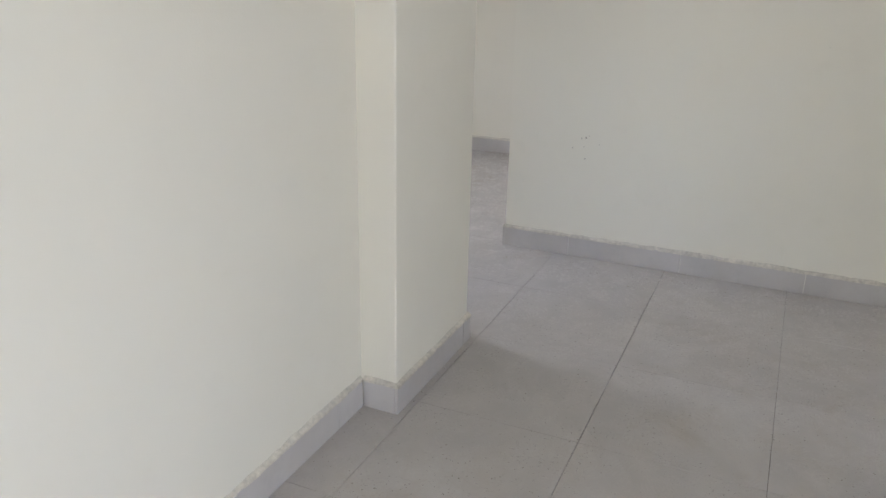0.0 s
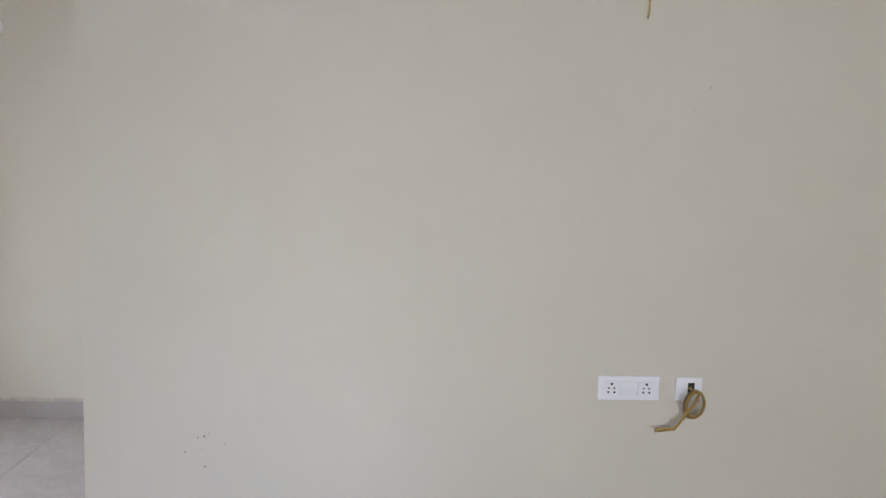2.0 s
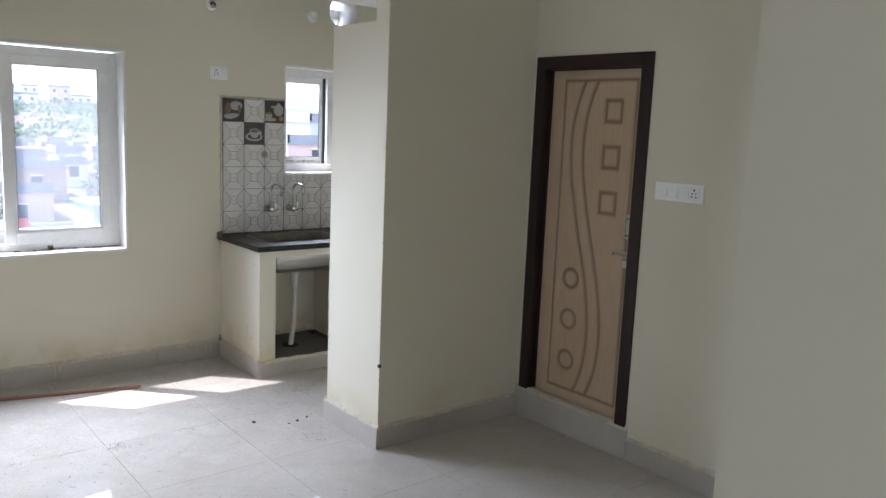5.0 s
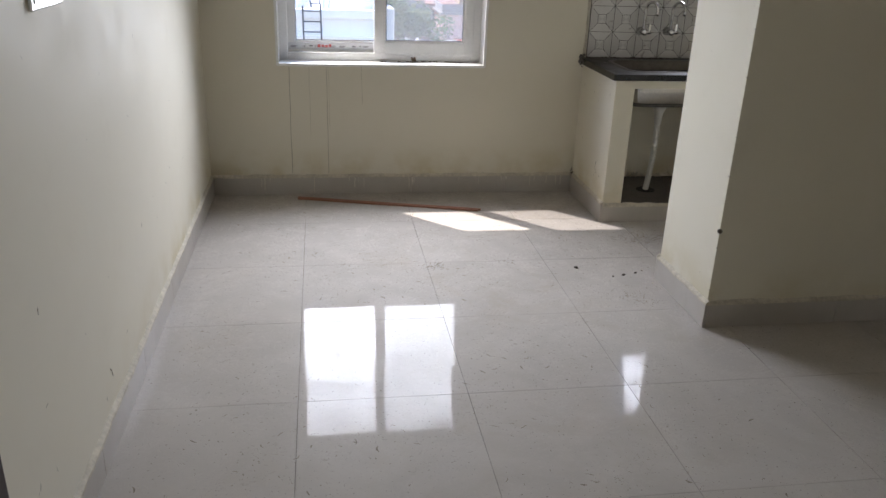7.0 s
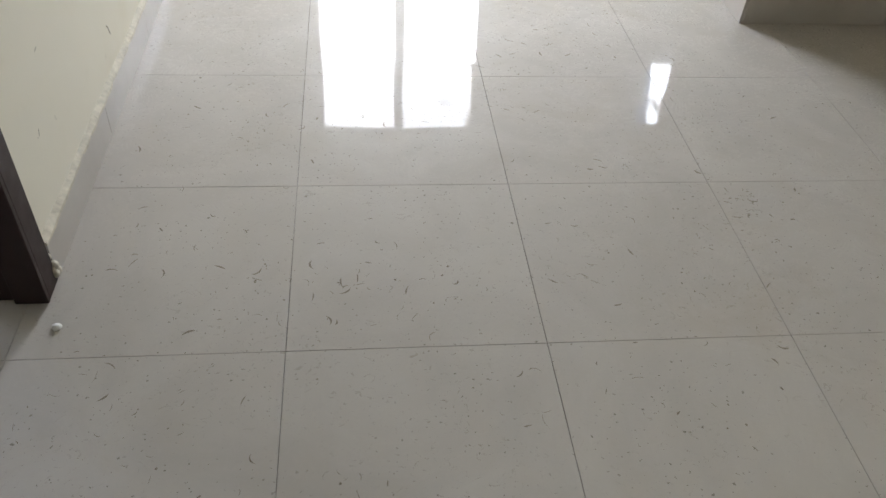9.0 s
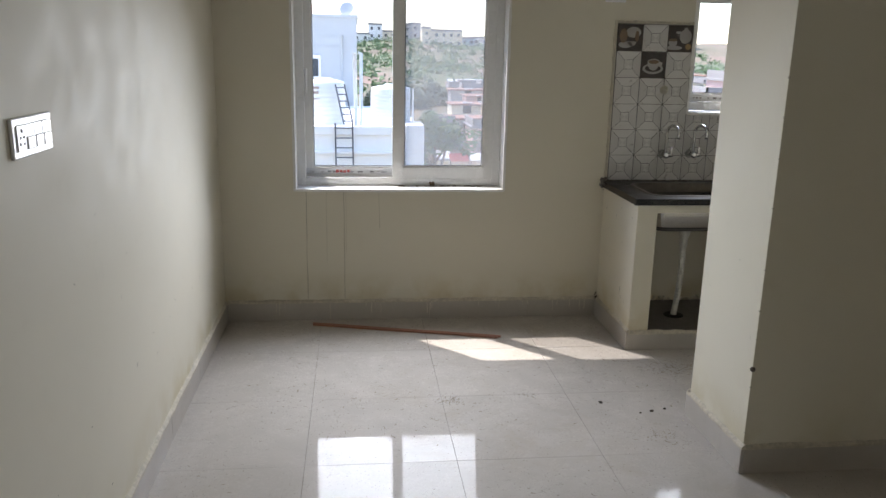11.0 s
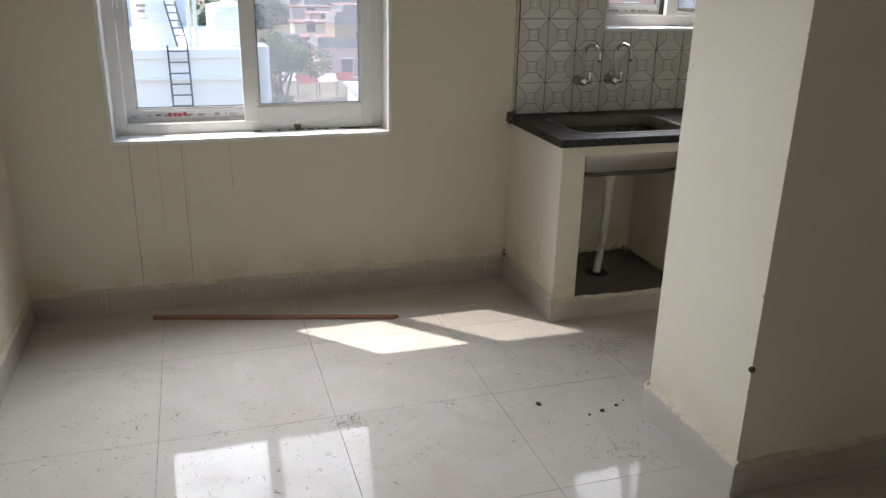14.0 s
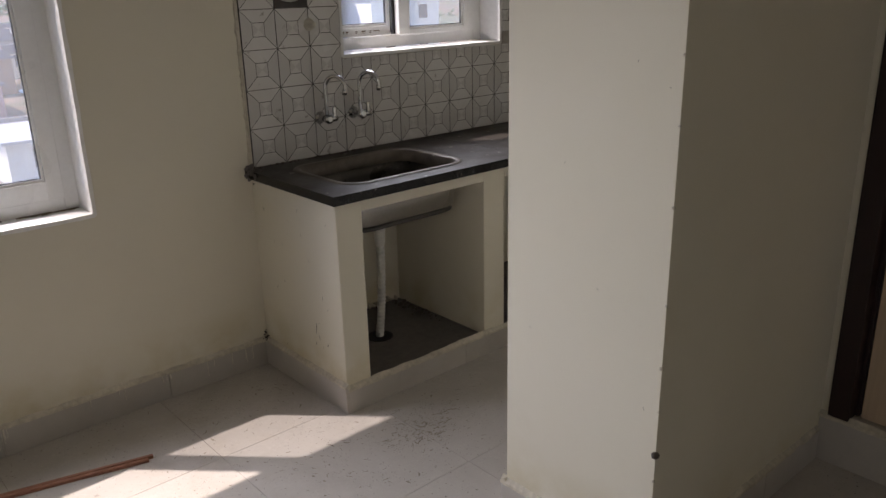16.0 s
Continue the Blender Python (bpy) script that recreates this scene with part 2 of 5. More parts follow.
def tube(bm, pts, radius, sides=10, caps=True):
    """A round tube along pts; radius a number or one per point."""
    pts = [Vector(p) for p in pts]
    rings = []
    up = Vector((0.31, 0.17, 0.93)).normalized()
    for i, p in enumerate(pts):
        d = (pts[min(i + 1, len(pts) - 1)] - pts[max(i - 1, 0)]).normalized()
        u = d.cross(up)
        if u.length < 0.05:
            u = d.cross(Vector((1, 0, 0)))
        u.normalize()
        up = u.cross(d).normalized()
        v = up
        r = radius[i] if isinstance(radius, (list, tuple)) else radius
        rings.append([bm.verts.new(p + u * (r * math.cos(2 * math.pi * k / sides)) + v * (r * math.sin(2 * math.pi * k / sides))) for k in range(sides)])
    for a, b in zip(rings, rings[1:]):
        for k in range(sides):
            f = bm.faces.new((a[k], a[(k + 1) % sides], b[(k + 1) % sides], b[k]))
            f.smooth = True
    if caps:
        bm.faces.new(rings[0])
        bm.faces.new(list(reversed(rings[-1])))
    return bm


def lathe(bm, axis_at, axis, profile, sides=24):
    """Turns a profile of (radius, distance along axis) round an axis."""
    axis = Vector(axis).normalized()
    u = axis.orthogonal().normalized()
    v = axis.cross(u)
    rings = []
    for r, d in profile:
        c = Vector(axis_at) + axis * d
        rings.append([bm.verts.new(c + (u * math.cos(2 * math.pi * k / sides) + v * math.sin(2 * math.pi * k / sides)) * max(r, 1e-4)) for k in range(sides)])
    for a, b in zip(rings, rings[1:]):
        for k in range(sides):
            f = bm.faces.new((a[k], a[(k + 1) % sides], b[(k + 1) % sides], b[k]))
            f.smooth = True
    bm.faces.new(list(reversed(rings[0])))
    bm.faces.new(rings[-1])
    return bm


def part(name, bm, material, parent=None, label=""):
    ob = new(name, mesh_of(bm, name, material))
    if parent is not None:
        ob.parent = parent
        ob.matrix_parent_inverse = parent.matrix_world.inverted()
    if label:
        tagged(ob, label)
    return ob


def thing(name, at, label, category, group="", kind=""):
    """An empty at the base of a thing, for parts given in world places."""
    ob = new(name)
    ob.empty_display_size = 0.05
    ob.location = at
    ob.matrix_world = Matrix.Translation(at)
    return tagged(ob, label, category, group, kind)


def structure(name, bm, material, label="", category=""):
    ob = new(name, mesh_of(bm, name, material))
    return tagged(ob, label, category, "", "structure")


def slab(bm, axis, at0, at1, u0, u1, z0, z1, holes=()):
    """A wall plate. axis 'x': its faces look along x, u is y; axis 'y': the other way round. holes: (u0, u1, z0, z1)."""
    us = sorted({u0, u1, *[v for h in holes for v in h[:2] if u0 < v < u1]})
    zs = sorted({z0, z1, *[v for h in holes for v in h[2:] if z0 < v < z1]})
    solid = lambda i, j: 0 <= i < len(us) - 1 and 0 <= j < len(zs) - 1 and not any(
        h[0] - 1e-6 <= us[i] and us[i + 1] <= h[1] + 1e-6 and h[2] - 1e-6 <= zs[j] and zs[j + 1] <= h[3] + 1e-6 for h in holes)
    verts = {}

    def vert(i, j, k):
        if (i, j, k) not in verts:
            a = (at0, at1)[k]
            verts[i, j, k] = bm.verts.new((a, us[i], zs[j]) if axis == "x" else (us[i], a, zs[j]))
        return verts[i, j, k]

    for i in range(len(us) - 1):
        for j in range(len(zs) - 1):
            if not solid(i, j):
                continue
            for k in (0, 1):
                q = [vert(i, j, k), vert(i + 1, j, k), vert(i + 1, j + 1, k), vert(i, j + 1, k)]
                bm.faces.new(q if k else list(reversed(q)))
            for di, dj, e in ((-1, 0, ((i, j), (i, j + 1))), (1, 0, ((i + 1, j), (i + 1, j + 1))), (0, -1, ((i, j), (i + 1, j))), (0, 1, ((i, j + 1), (i + 1, j + 1)))):
                if not solid(i + di, j + dj):
                    (a, b), (c, d) = e
                    bm.faces.new((vert(a, b, 0), vert(c, d, 0), vert(c, d, 1), vert(a, b, 1)))
    return bm


def fixed(bm):
    bmesh.ops.recalc_face_normals(bm, faces=bm.faces)
    return bm


def wall(name, *args, holes=(), label="plastered wall in cream paint"):
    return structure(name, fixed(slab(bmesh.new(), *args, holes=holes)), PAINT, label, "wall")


# ---- large structure ----
H = 2.85
WIN_Y = 5.413
wall_n_holes = [(0.856, 2.080, 0.783, 2.002), (3.165, 4.110, 1.250, 2.000), (3.47, 3.77, 2.26, 2.56)]
bm = slab(bmesh.new(), "y", WIN_Y, WIN_Y + 0.23, 0.322, 4.72, -0.1, H, wall_n_holes)
# round exhaust opening in a square of the same wall
cx, cz, rad, n = 3.62, 2.41, 0.118, 32
for y in (WIN_Y, WIN_Y + 0.23):
    ring = [bm.verts.new((cx + rad * math.cos(2 * math.pi * i / n), y, cz + rad * math.sin(2 * math.pi * i / n))) for i in range(n)]
    sq = []
    for i in range(n):
        a = 2 * math.pi * i / n
        s = 0.15 / max(abs(math.cos(a)), abs(math.sin(a)))
        sq.append(bm.verts.new((cx + s * math.cos(a), y, cz + s * math.sin(a))))
    for i in range(n):
        bm.faces.new((ring[i], ring[(i + 1) % n], sq[(i + 1) % n], sq[i]))
    if y == WIN_Y:
        front = ring
    else:
        for i in range(n):
            bm.faces.new((front[i], front[(i + 1) % n], ring[(i + 1) % n], ring[i]))
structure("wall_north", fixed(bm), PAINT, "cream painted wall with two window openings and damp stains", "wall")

wall("wall_left", "x", 0.322, 0.437, 1.0, WIN_Y, -0.1, H, holes=[(1.16, 2.12, -0.1, 2.06)])
bm = bmesh.new()
box(bm, -0.302, 0.350, 0.711, 1.0, -0.1, H, 0.006)
structure("wall_column", bm, PAINT, "cream painted column at the wall's end", "column")
wall("wall_hall_north", "y", 0.851, 1.0, -4.8, -0.302, -0.1, H)
wall("wall_socket", "x", 1.553, 1.668, -3.0, 0.972, -0.1, H)
wall("wall_alcove_south", "y", 0.857, 0.972, 1.668, 3.79, -0.1, H)
wall("wall_bath_door", "x", 3.675, 3.79, 0.972, 3.503, -0.1, H, holes=[(2.715, 3.479, 0.165, 2.022)])
bm = slab(bmesh.new(), "y", 3.503, 3.612, 2.70, 4.72, -0.1, H)
slab(bm, "x", 2.70, 2.82, 3.612, 4.000, -0.1, 2.115)
structure("wall_partition", fixed(bm), PAINT, "cream painted partition with the kitchen store's end wall", "wall")
wall("wall_kitchen_east", "x", 4.60, 4.72, 3.612, WIN_Y, -0.1, H)
# the south wall's hole is an assumed opening for the added hall lamp
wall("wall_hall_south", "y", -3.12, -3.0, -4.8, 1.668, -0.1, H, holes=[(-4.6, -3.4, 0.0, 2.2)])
wall("wall_hall_west", "x", -4.8, -4.68, -3.0, 0.851, -0.1, H)
# bedroom window hole is made up, to let the added lamp in
wall("wall_bedroom_north", "y", 3.6, 3.72, -2.6, 0.322, -0.1, H, holes=[(-1.8, -0.6, 0.8, 2.0)])
wall("wall_bedroom_west", "x", -2.72, -2.6, 1.0, 3.72, -0.1, H)
wall("wall_bath_back", "x", 4.60, 4.72, 0.972, 3.503, -0.1, H)

bm = bmesh.new()
box(bm, -4.8, 4.72, -3.12, 5.643, H, H + 0.12)
structure("ceiling", bm, CEILING, "flat white painted ceiling", "ceiling")
bm = bmesh.new()
box(bm, -4.8, 4.72, -3.12, 5.643, -0.20, -0.0045)
FLOOR = structure("floor", bm, GROUT, "polished beige vitrified tile floor with dusty footprints", "floor")

# loft slab over the kitchen store
bm = bmesh.new()
box(bm, 2.70, 4.60, 3.612, 4.25, 2.28, 2.34, 0.004)
structure("loft_slab", bm, CEILING, "white painted concrete loft slab", "loft")

# ---- baseboards: tile pieces with a rough plaster bead along the top ----
def baseboard(axis, face, out, u0, u1, h=0.108, th=0.012, step=0.6):
    """axis 'x': the wall's face is x = face and u runs along y; out: +1 or -1, the way it looks."""
    rnd = random.Random(round((face * 7 + u0 * 13) * 1000))
    spot = (lambda o, u, z: (face + out * o, u, z)) if axis == "x" else (lambda o, u, z: (u, face + out * o, z))
    bm = bmesh.new()
    n = max(2, int((u1 - u0) / 0.022))
    rows = []
    for i in range(n + 1):
        u = u0 + (u1 - u0) * i / n
        wob = noise.noise((u * 3.1, face, 1.7)) * 0.5 + noise.noise((u * 17, face, 5.1)) * 0.5
        up = 0.010 + 0.011 * max(0, wob + 0.25) + rnd.random() * 0.003
        o = th + 0.002 + 0.004 * noise.noise((u * 23, face, 9.3))
        rows.append([bm.verts.new(spot(a, u, z)) for a, z in ((o, h - 0.004), (o * 0.93, h + 0.004), (0.006, h + up * 0.7), (0.0, h + up), (-0.004, h + up), (-0.004, h - 0.004))])
    for a, b in zip(rows, rows[1:]):
        for k in range(5):
            bm.faces.new((a[k], a[k + 1], b[k + 1], b[k]))
    bm.faces.new(rows[0])
    bm.faces.new(list(reversed(rows[-1])))
    base = structure("baseboard", fixed(bm), CEMENT, "grey tile skirting with a rough plaster bead on top", "baseboard")
    u = u0
    while u < u1 - 0.01:
        v = min(u + step, u1)
        b = bmesh.new()
        lo, hi = u + 0.001, v - 0.001
        a0, a1 = sorted((face, face + out * th))
        if axis == "x":
            box(b, a0, a1, lo, hi, 0.0, h, 0.0015)
        else:
            box(b, lo, hi, a0, a1, 0.0, h, 0.0015)
        part("skirting_tile", b, SKIRT, base)
        u = v
    return base


baseboard("y", WIN_Y, -1, 0.449, 2.680)
baseboard("x", 0.437, 1, 2.125, WIN_Y)
baseboard("x", 2.692, -1, 4.810, WIN_Y)
baseboard("y", 4.822, -1, 2.692, 4.60, 0.092)
baseboard("x", 2.70, -1, 3.491, 4.016)
baseboard("y", 4.000, 1, 2.688, 2.82)
baseboard("y", 3.503, -1, 2.70, 3.655)
baseboard("x", 3.675, -1, 0.984, 2.700)
baseboard("y", 0.972, 1, 1.541, 3.675)
baseboard("x", 1.553, -1, -3.0, 0.972)
baseboard("y", 0.711, -1, -0.314, 0.362)
baseboard("x", -0.302, -1, 0.711, 0.839)
baseboard("x", 0.350, 1, 0.711, 1.0)
baseboard("y", 0.851, -1, -4.68, -0.314)
baseboard("y", -3.0, 1, -3.38, 1.541)
baseboard("x", 3.675, -1, 2.700, 3.503, 0.160, 0.018, step=0.8)


# ---- sliding windows ----
def film_marks(bm, x0, x1, y, zc, seed):
    """Rows of unreadable printed bars on a protective film."""
    rnd = random.Random(seed)
    x = x0 + 0.012
    while x < x1 - 0.03:
        w = rnd.choice((0.012, 0.022, 0.035))
        hh = rnd.choice((0.0025, 0.004, 0.007))
        box(bm, x, min(x + w, x1 - 0.004), y - 0.0012, y, zc - hh / 2, zc + hh / 2)
        if rnd.random() < 0.5:
            box(bm, x, min(x + w * 0.8, x1 - 0.004), y - 0.0012, y, zc - hh / 2 - 0.006, zc - hh / 2 - 0.0035)
        x += w + rnd.choice((0.010, 0.022, 0.04))
    return bm


FILM = simple("clear_white_film", (0.70, 0.71, 0.72), 0.18, 0, 0.1, 30, 0.1)
PRINT = simple("grey_print", (0.12, 0.12, 0.14), 0.5)
RED_PRINT = simple("red_print", (0.55, 0.09, 0.08), 0.5)
DIRT = simple("brown_dirt", (0.17, 0.12, 0.08), 0.95, 0, 0.5, 60, 0.8, 12)


def sliding_window(name, x0, x1, z0, z1, left, right, label, film):
    """left and right: the sashes as (x0, x1, glass x0, glass x1, glass z0, glass z1); the right one runs in the room's track."""
    y = WIN_Y + 0.132
    win = thing(name, ((x0 + x1) / 2, y, z0), label, "window", "", "structure")
    b = bmesh.new()
    w = 0.052
    box(b, x0, x0 + w, y, y + 0.085, z0, z1, 0.003)
    box(b, x1 - w, x1, y, y + 0.085, z0, z1, 0.003)
    box(b, x0 + w, x1 - w, y, y + 0.085, z0, z0 + w, 0.003)
    box(b, x0 + w, x1 - w, y, y + 0.085, z1 - w, z1, 0.003)
    box(b, x0 + w, x1 - w, y + 0.042, y + 0.046, z0 + w, z0 + w + 0.012)
    part("window_frame", b, UPVC, win)
    for k, (sx0, sx1, gx0, gx1, gz0, gz1) in enumerate((left, right)):
        ys = y + (0.048 if k == 0 else -0.004)
        b = bmesh.new()
        sz0, sz1 = z0 + w - 0.004, z1 - w + 0.004
        box(b, sx0, gx0, ys, ys + 0.034, sz0, sz1, 0.003)
        box(b, gx1, sx1, ys, ys + 0.034, sz0, sz1, 0.003)
        box(b, gx0 - 0.001, gx1 + 0.001, ys + 0.0006, ys + 0.0334, sz0, gz0, 0.003)
        box(b, gx0 - 0.001, gx1 + 0.001, ys + 0.0006, ys + 0.0334, gz1, sz1, 0.003)
        # glazing bead, stepped back
        for q in ((gx0, gx0 + 0.009, gz0, gz1), (gx1 - 0.009, gx1, gz0, gz1), (gx0 + 0.009, gx1 - 0.009, gz0, gz0 + 0.009), (gx0 + 0.009, gx1 - 0.009, gz1 - 0.009, gz1)):
            box(b, q[0], q[1], ys + 0.007, ys + 0.027, q[2], q[3], 0.002)
        s = part("sash", b, UPVC, win)
        b = bmesh.new()
        for q in ((gx0 + 0.009, gx0 + 0.012, gz0 + 0.009, gz1 - 0.009), (gx1 - 0.012, gx1 - 0.009, gz0 + 0.009, gz1 - 0.009), (gx0 + 0.012, gx1 - 0.012, gz0 + 0.009, gz0 + 0.012), (gx0 + 0.012, gx1 - 0.012, gz1 - 0.012, gz1 - 0.009)):
            box(b, q[0], q[1], ys + 0.012, ys + 0.022, q[2], q[3])
        part("rubber_seal", b, SEAL, s)
        b = bmesh.new()
        box(b, gx0 + 0.010, gx1 - 0.010, ys + 0.0145, ys + 0.0185, gz0 + 0.010, gz1 - 0.010)
        g = part("pane", b, GLASS_DUSTY if k else GLASS_CLEAR, s)
        if k == 0:
            # black strip where the two sashes overlap: brush seal plus the stile's shaded side
            b = bmesh.new()
            box(b, right[0] + (0.012 if film else -0.014), right[2] + 0.016, ys - 0.016, ys - 0.002, sz0, sz1)
            part("seal_and_shade_strip", b, SEAL, s)
        if film and k == 0:
            for zc in (gz1 + 0.022, gz0 - 0.022):
                b = bmesh.new()
                box(b, sx0 + 0.006, right[0] - 0.002, ys - 0.0016, ys, zc - 0.019, zc + 0.019)
                strip = part("protective_film", b, FILM, s, "glossy protective film with print")
                part("print", film_marks(bmesh.new(), sx0 + 0.01, right[0] - 0.01, ys - 0.0018, zc, 3 + int(zc * 9)), PRINT, s)
                b = bmesh.new()
                for i, dx in enumerate((0.0, 0.021, 0.043, 0.064)):
                    box(b, 1.09 + dx, 1.09 + dx + 0.016, ys - 0.0036, ys - 0.0022, zc - 0.008 + 0.003 * (i % 2), zc + 0.010 - 0.002 * (i % 3))
                part("red_mark", b, RED_PRINT, s)
    return win


WIN1 = sliding_window("window_1", 0.862, 2.076, 0.786, 1.990, (0.908, 1.47, 0.953, 1.440, 0.892, 1.890), (1.424, 2.028, 1.486, 1.972, 0.903, 1.893),
                      "white two-sash sliding window, film strips left on", True)
b = bmesh.new()
box(b, 0.915, 0.931, WIN_Y + 0.172, WIN_Y + 0.182, 1.33, 1.47, 0.004)
box(b, 0.919, 0.927, WIN_Y + 0.164, WIN_Y + 0.174, 1.36, 1.44, 0.003)
part("latch", b, PLATE, WIN1)
WIN2 = sliding_window("window_2", 3.180, 4.102, 1.262, 1.992, (3.225, 3.62, 3.258, 3.560, 1.355, 1.905), (3.580, 4.05, 3.640, 3.985, 1.335, 1.905),
                      "small white sliding window over the sink", False)
part("weather_dirt", film_marks(bmesh.new(), 3.26, 3.55, WIN_Y + 0.1795, 1.334, 8), DIRT, WIN2)


# putty-white reveals round both openings
def reveal(x0, x1, z0, z1, name):
    rnd = random.Random(int(x0 * 100))
    b = bmesh.new()
    t, y0, y1 = 0.007, WIN_Y - 0.003, WIN_Y + 0.133
    for (a, c) in (((x0, z0), (x1, z0)), ((x1, z0), (x1, z1)), ((x1, z1), (x0, z1)), ((x0, z1), (x0, z0))):
        n = 26
        rows = []
        d = Vector((c[0] - a[0], c[1] - a[1])).normalized()
        inn = Vector((-d.y, d.x))
        for i in range(n + 1):
            p = Vector(a).lerp(Vector(c), i / n)
            j = t + rnd.random() * 0.0025
            o = rnd.random() * 0.003
            q = [(p + inn * j, y0 - o), (p + inn * j, y1), (p - inn * (0.004 + rnd.random() * 0.004), y0 - o * 0.6), (p - inn * 0.002, y0 + 0.006)]
            rows.append([b.verts.new((v.x, y, v.y)) for v, y in (q[2], q[0], q[1], (p - inn * 0.0, y1), q[3])])
        for r, s in zip(rows, rows[1:]):
            for k in range(4):
                b.faces.new((r[k], s[k], s[k + 1], r[k + 1]))
    structure(name, fixed(b), PUTTY, "white puttied window reveal, uneven edge", "trim")


reveal(0.856, 2.080, 0.783, 2.002, "trim_window_1")
reveal(3.165, 4.110, 1.250, 2.000, "trim_window_2")

# dirt along the sill, a wasp-nest lump of mud
b = bmesh.new()
rnd = random.Random(4)
for i in range(46):
    x = 1.30 + rnd.random() ** 0.5 * 0.76
    s = 0.002 + rnd.random() * 0.006
    box(b, x, x + s * 3, WIN_Y + 0.120 - rnd.random() * 0.012, WIN_Y + 0.131, 0.789, 0.7905 + s * 0.4)
tagged(part("dirt", b, DIRT), "brown dirt settled along the window sill", "dirt", "", "stuff")
b = bmesh.new()
for i in range(7):
    c = Vector((1.66 + rnd.uniform(-0.012, 0.012), WIN_Y + 0.125, 0.803 + rnd.uniform(-0.008, 0.010)))
    lathe(b, c - Vector((0, 0.008, 0)), (0, 1, 0), [(0.001, 0), (0.007, 0.002), (0.008, 0.006), (0.005, 0.014)], 9)
tagged(part("mud_nest", b, DIRT), "small brown mud lump on the window frame", "mud nest")

# drip stains under the hall window
b = bmesh.new()
for x, z0, w in ((0.920, 0.13, 0.0035), (1.036, 0.36, 0.0016), (1.138, 0.13, 0.0030), (1.150, 0.42, 0.0014), (1.343, 0.56, 0.0016)):
    pts = 26
    prev = None
    for i in range(pts + 1):
        z = 0.778 + (z0 - 0.778) * i / pts
        xx = x + 0.004 * noise.noise((x * 9, z * 6, 0))
        ww = w * (0.5 + abs(noise.noise((x, z * 14, 2))) * 1.6)
        cur = [b.verts.new((xx - ww / 2, WIN_Y - 0.0012, z)), b.verts.new((xx + ww / 2, WIN_Y - 0.0012, z))]
        if prev:
            b.faces.new((prev[0], prev[1], cur[1], cur[0]))
        prev = cur
STAIN = simple("drip_stain", (0.36, 0.32, 0.24), 0.8, 0, 0.4, 30, 0.0)
tagged(part("drip_stain", b, STAIN), "thin dark drip stains running down under the sill", "stain", "", "stuff")

# concrete sunshades assumed outside over both openings, unseen, sized to the sun patch
for x0, x1 in ((0.30, 2.30), (2.7, 4.4)):
    b = bmesh.new()
    box(b, x0, x1, 5.643, 5.84, 2.385, 2.455, 0.004)
    structure("sunshade", b, CEILING, "assumed white painted concrete sunshade, out of view", "sunshade")

# pipe sleeve in the exhaust opening
b = bmesh.new()
n = 32
rings = []
for r, y in ((0.117, 5.408), (0.111, 5.408), (0.111, 5.66), (0.117, 5.66)):
    rings.append([b.verts.new((3.62 + r * math.cos(2 * math.pi * i / n), y, 2.41 + r * math.sin(2 * math.pi * i / n))) for i in range(n)])
for k in range(4):
    for i in range(n):
        f = b.faces.new((rings[k][i], rings[k][(i + 1) % n], rings[(k + 1) % 4][(i + 1) % n], rings[(k + 1) % 4][i]))
        f.smooth = True
tagged(part("exhaust_sleeve", fixed(b), PUTTY), "white round exhaust pipe sleeve through the wall", "pipe sleeve")


# ---- bathroom door: carved leaf in a mahogany frame ----
def leaf_material():
    k = Mat("carved_door_veneer", (0.5, 0.36, 0.24), 0.4)
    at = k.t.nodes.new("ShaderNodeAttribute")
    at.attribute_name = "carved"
    g = k.noise(11, 5, 0.6, (7, 7, 0.55))
    c = k.mix(k.ramp(g, 0.3, 0.7), (0.44, 0.31, 0.20), (0.53, 0.39, 0.265))
    c = k.mix(k.ramp(k.noise(2.4, 4), 0.35, 0.7, 0, 0.5), c, (0.54, 0.43, 0.315))
    # groove colour holds both its brown tint and the shade inside the carving
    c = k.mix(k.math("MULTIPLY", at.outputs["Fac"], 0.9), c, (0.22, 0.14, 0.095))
    k.color(c)
    k.rough(k.ramp(k.noise(16, 4), 0.3, 0.7, 0.3, 0.5))
    k.bump(g, 0.08, 0.001)
    return k.m


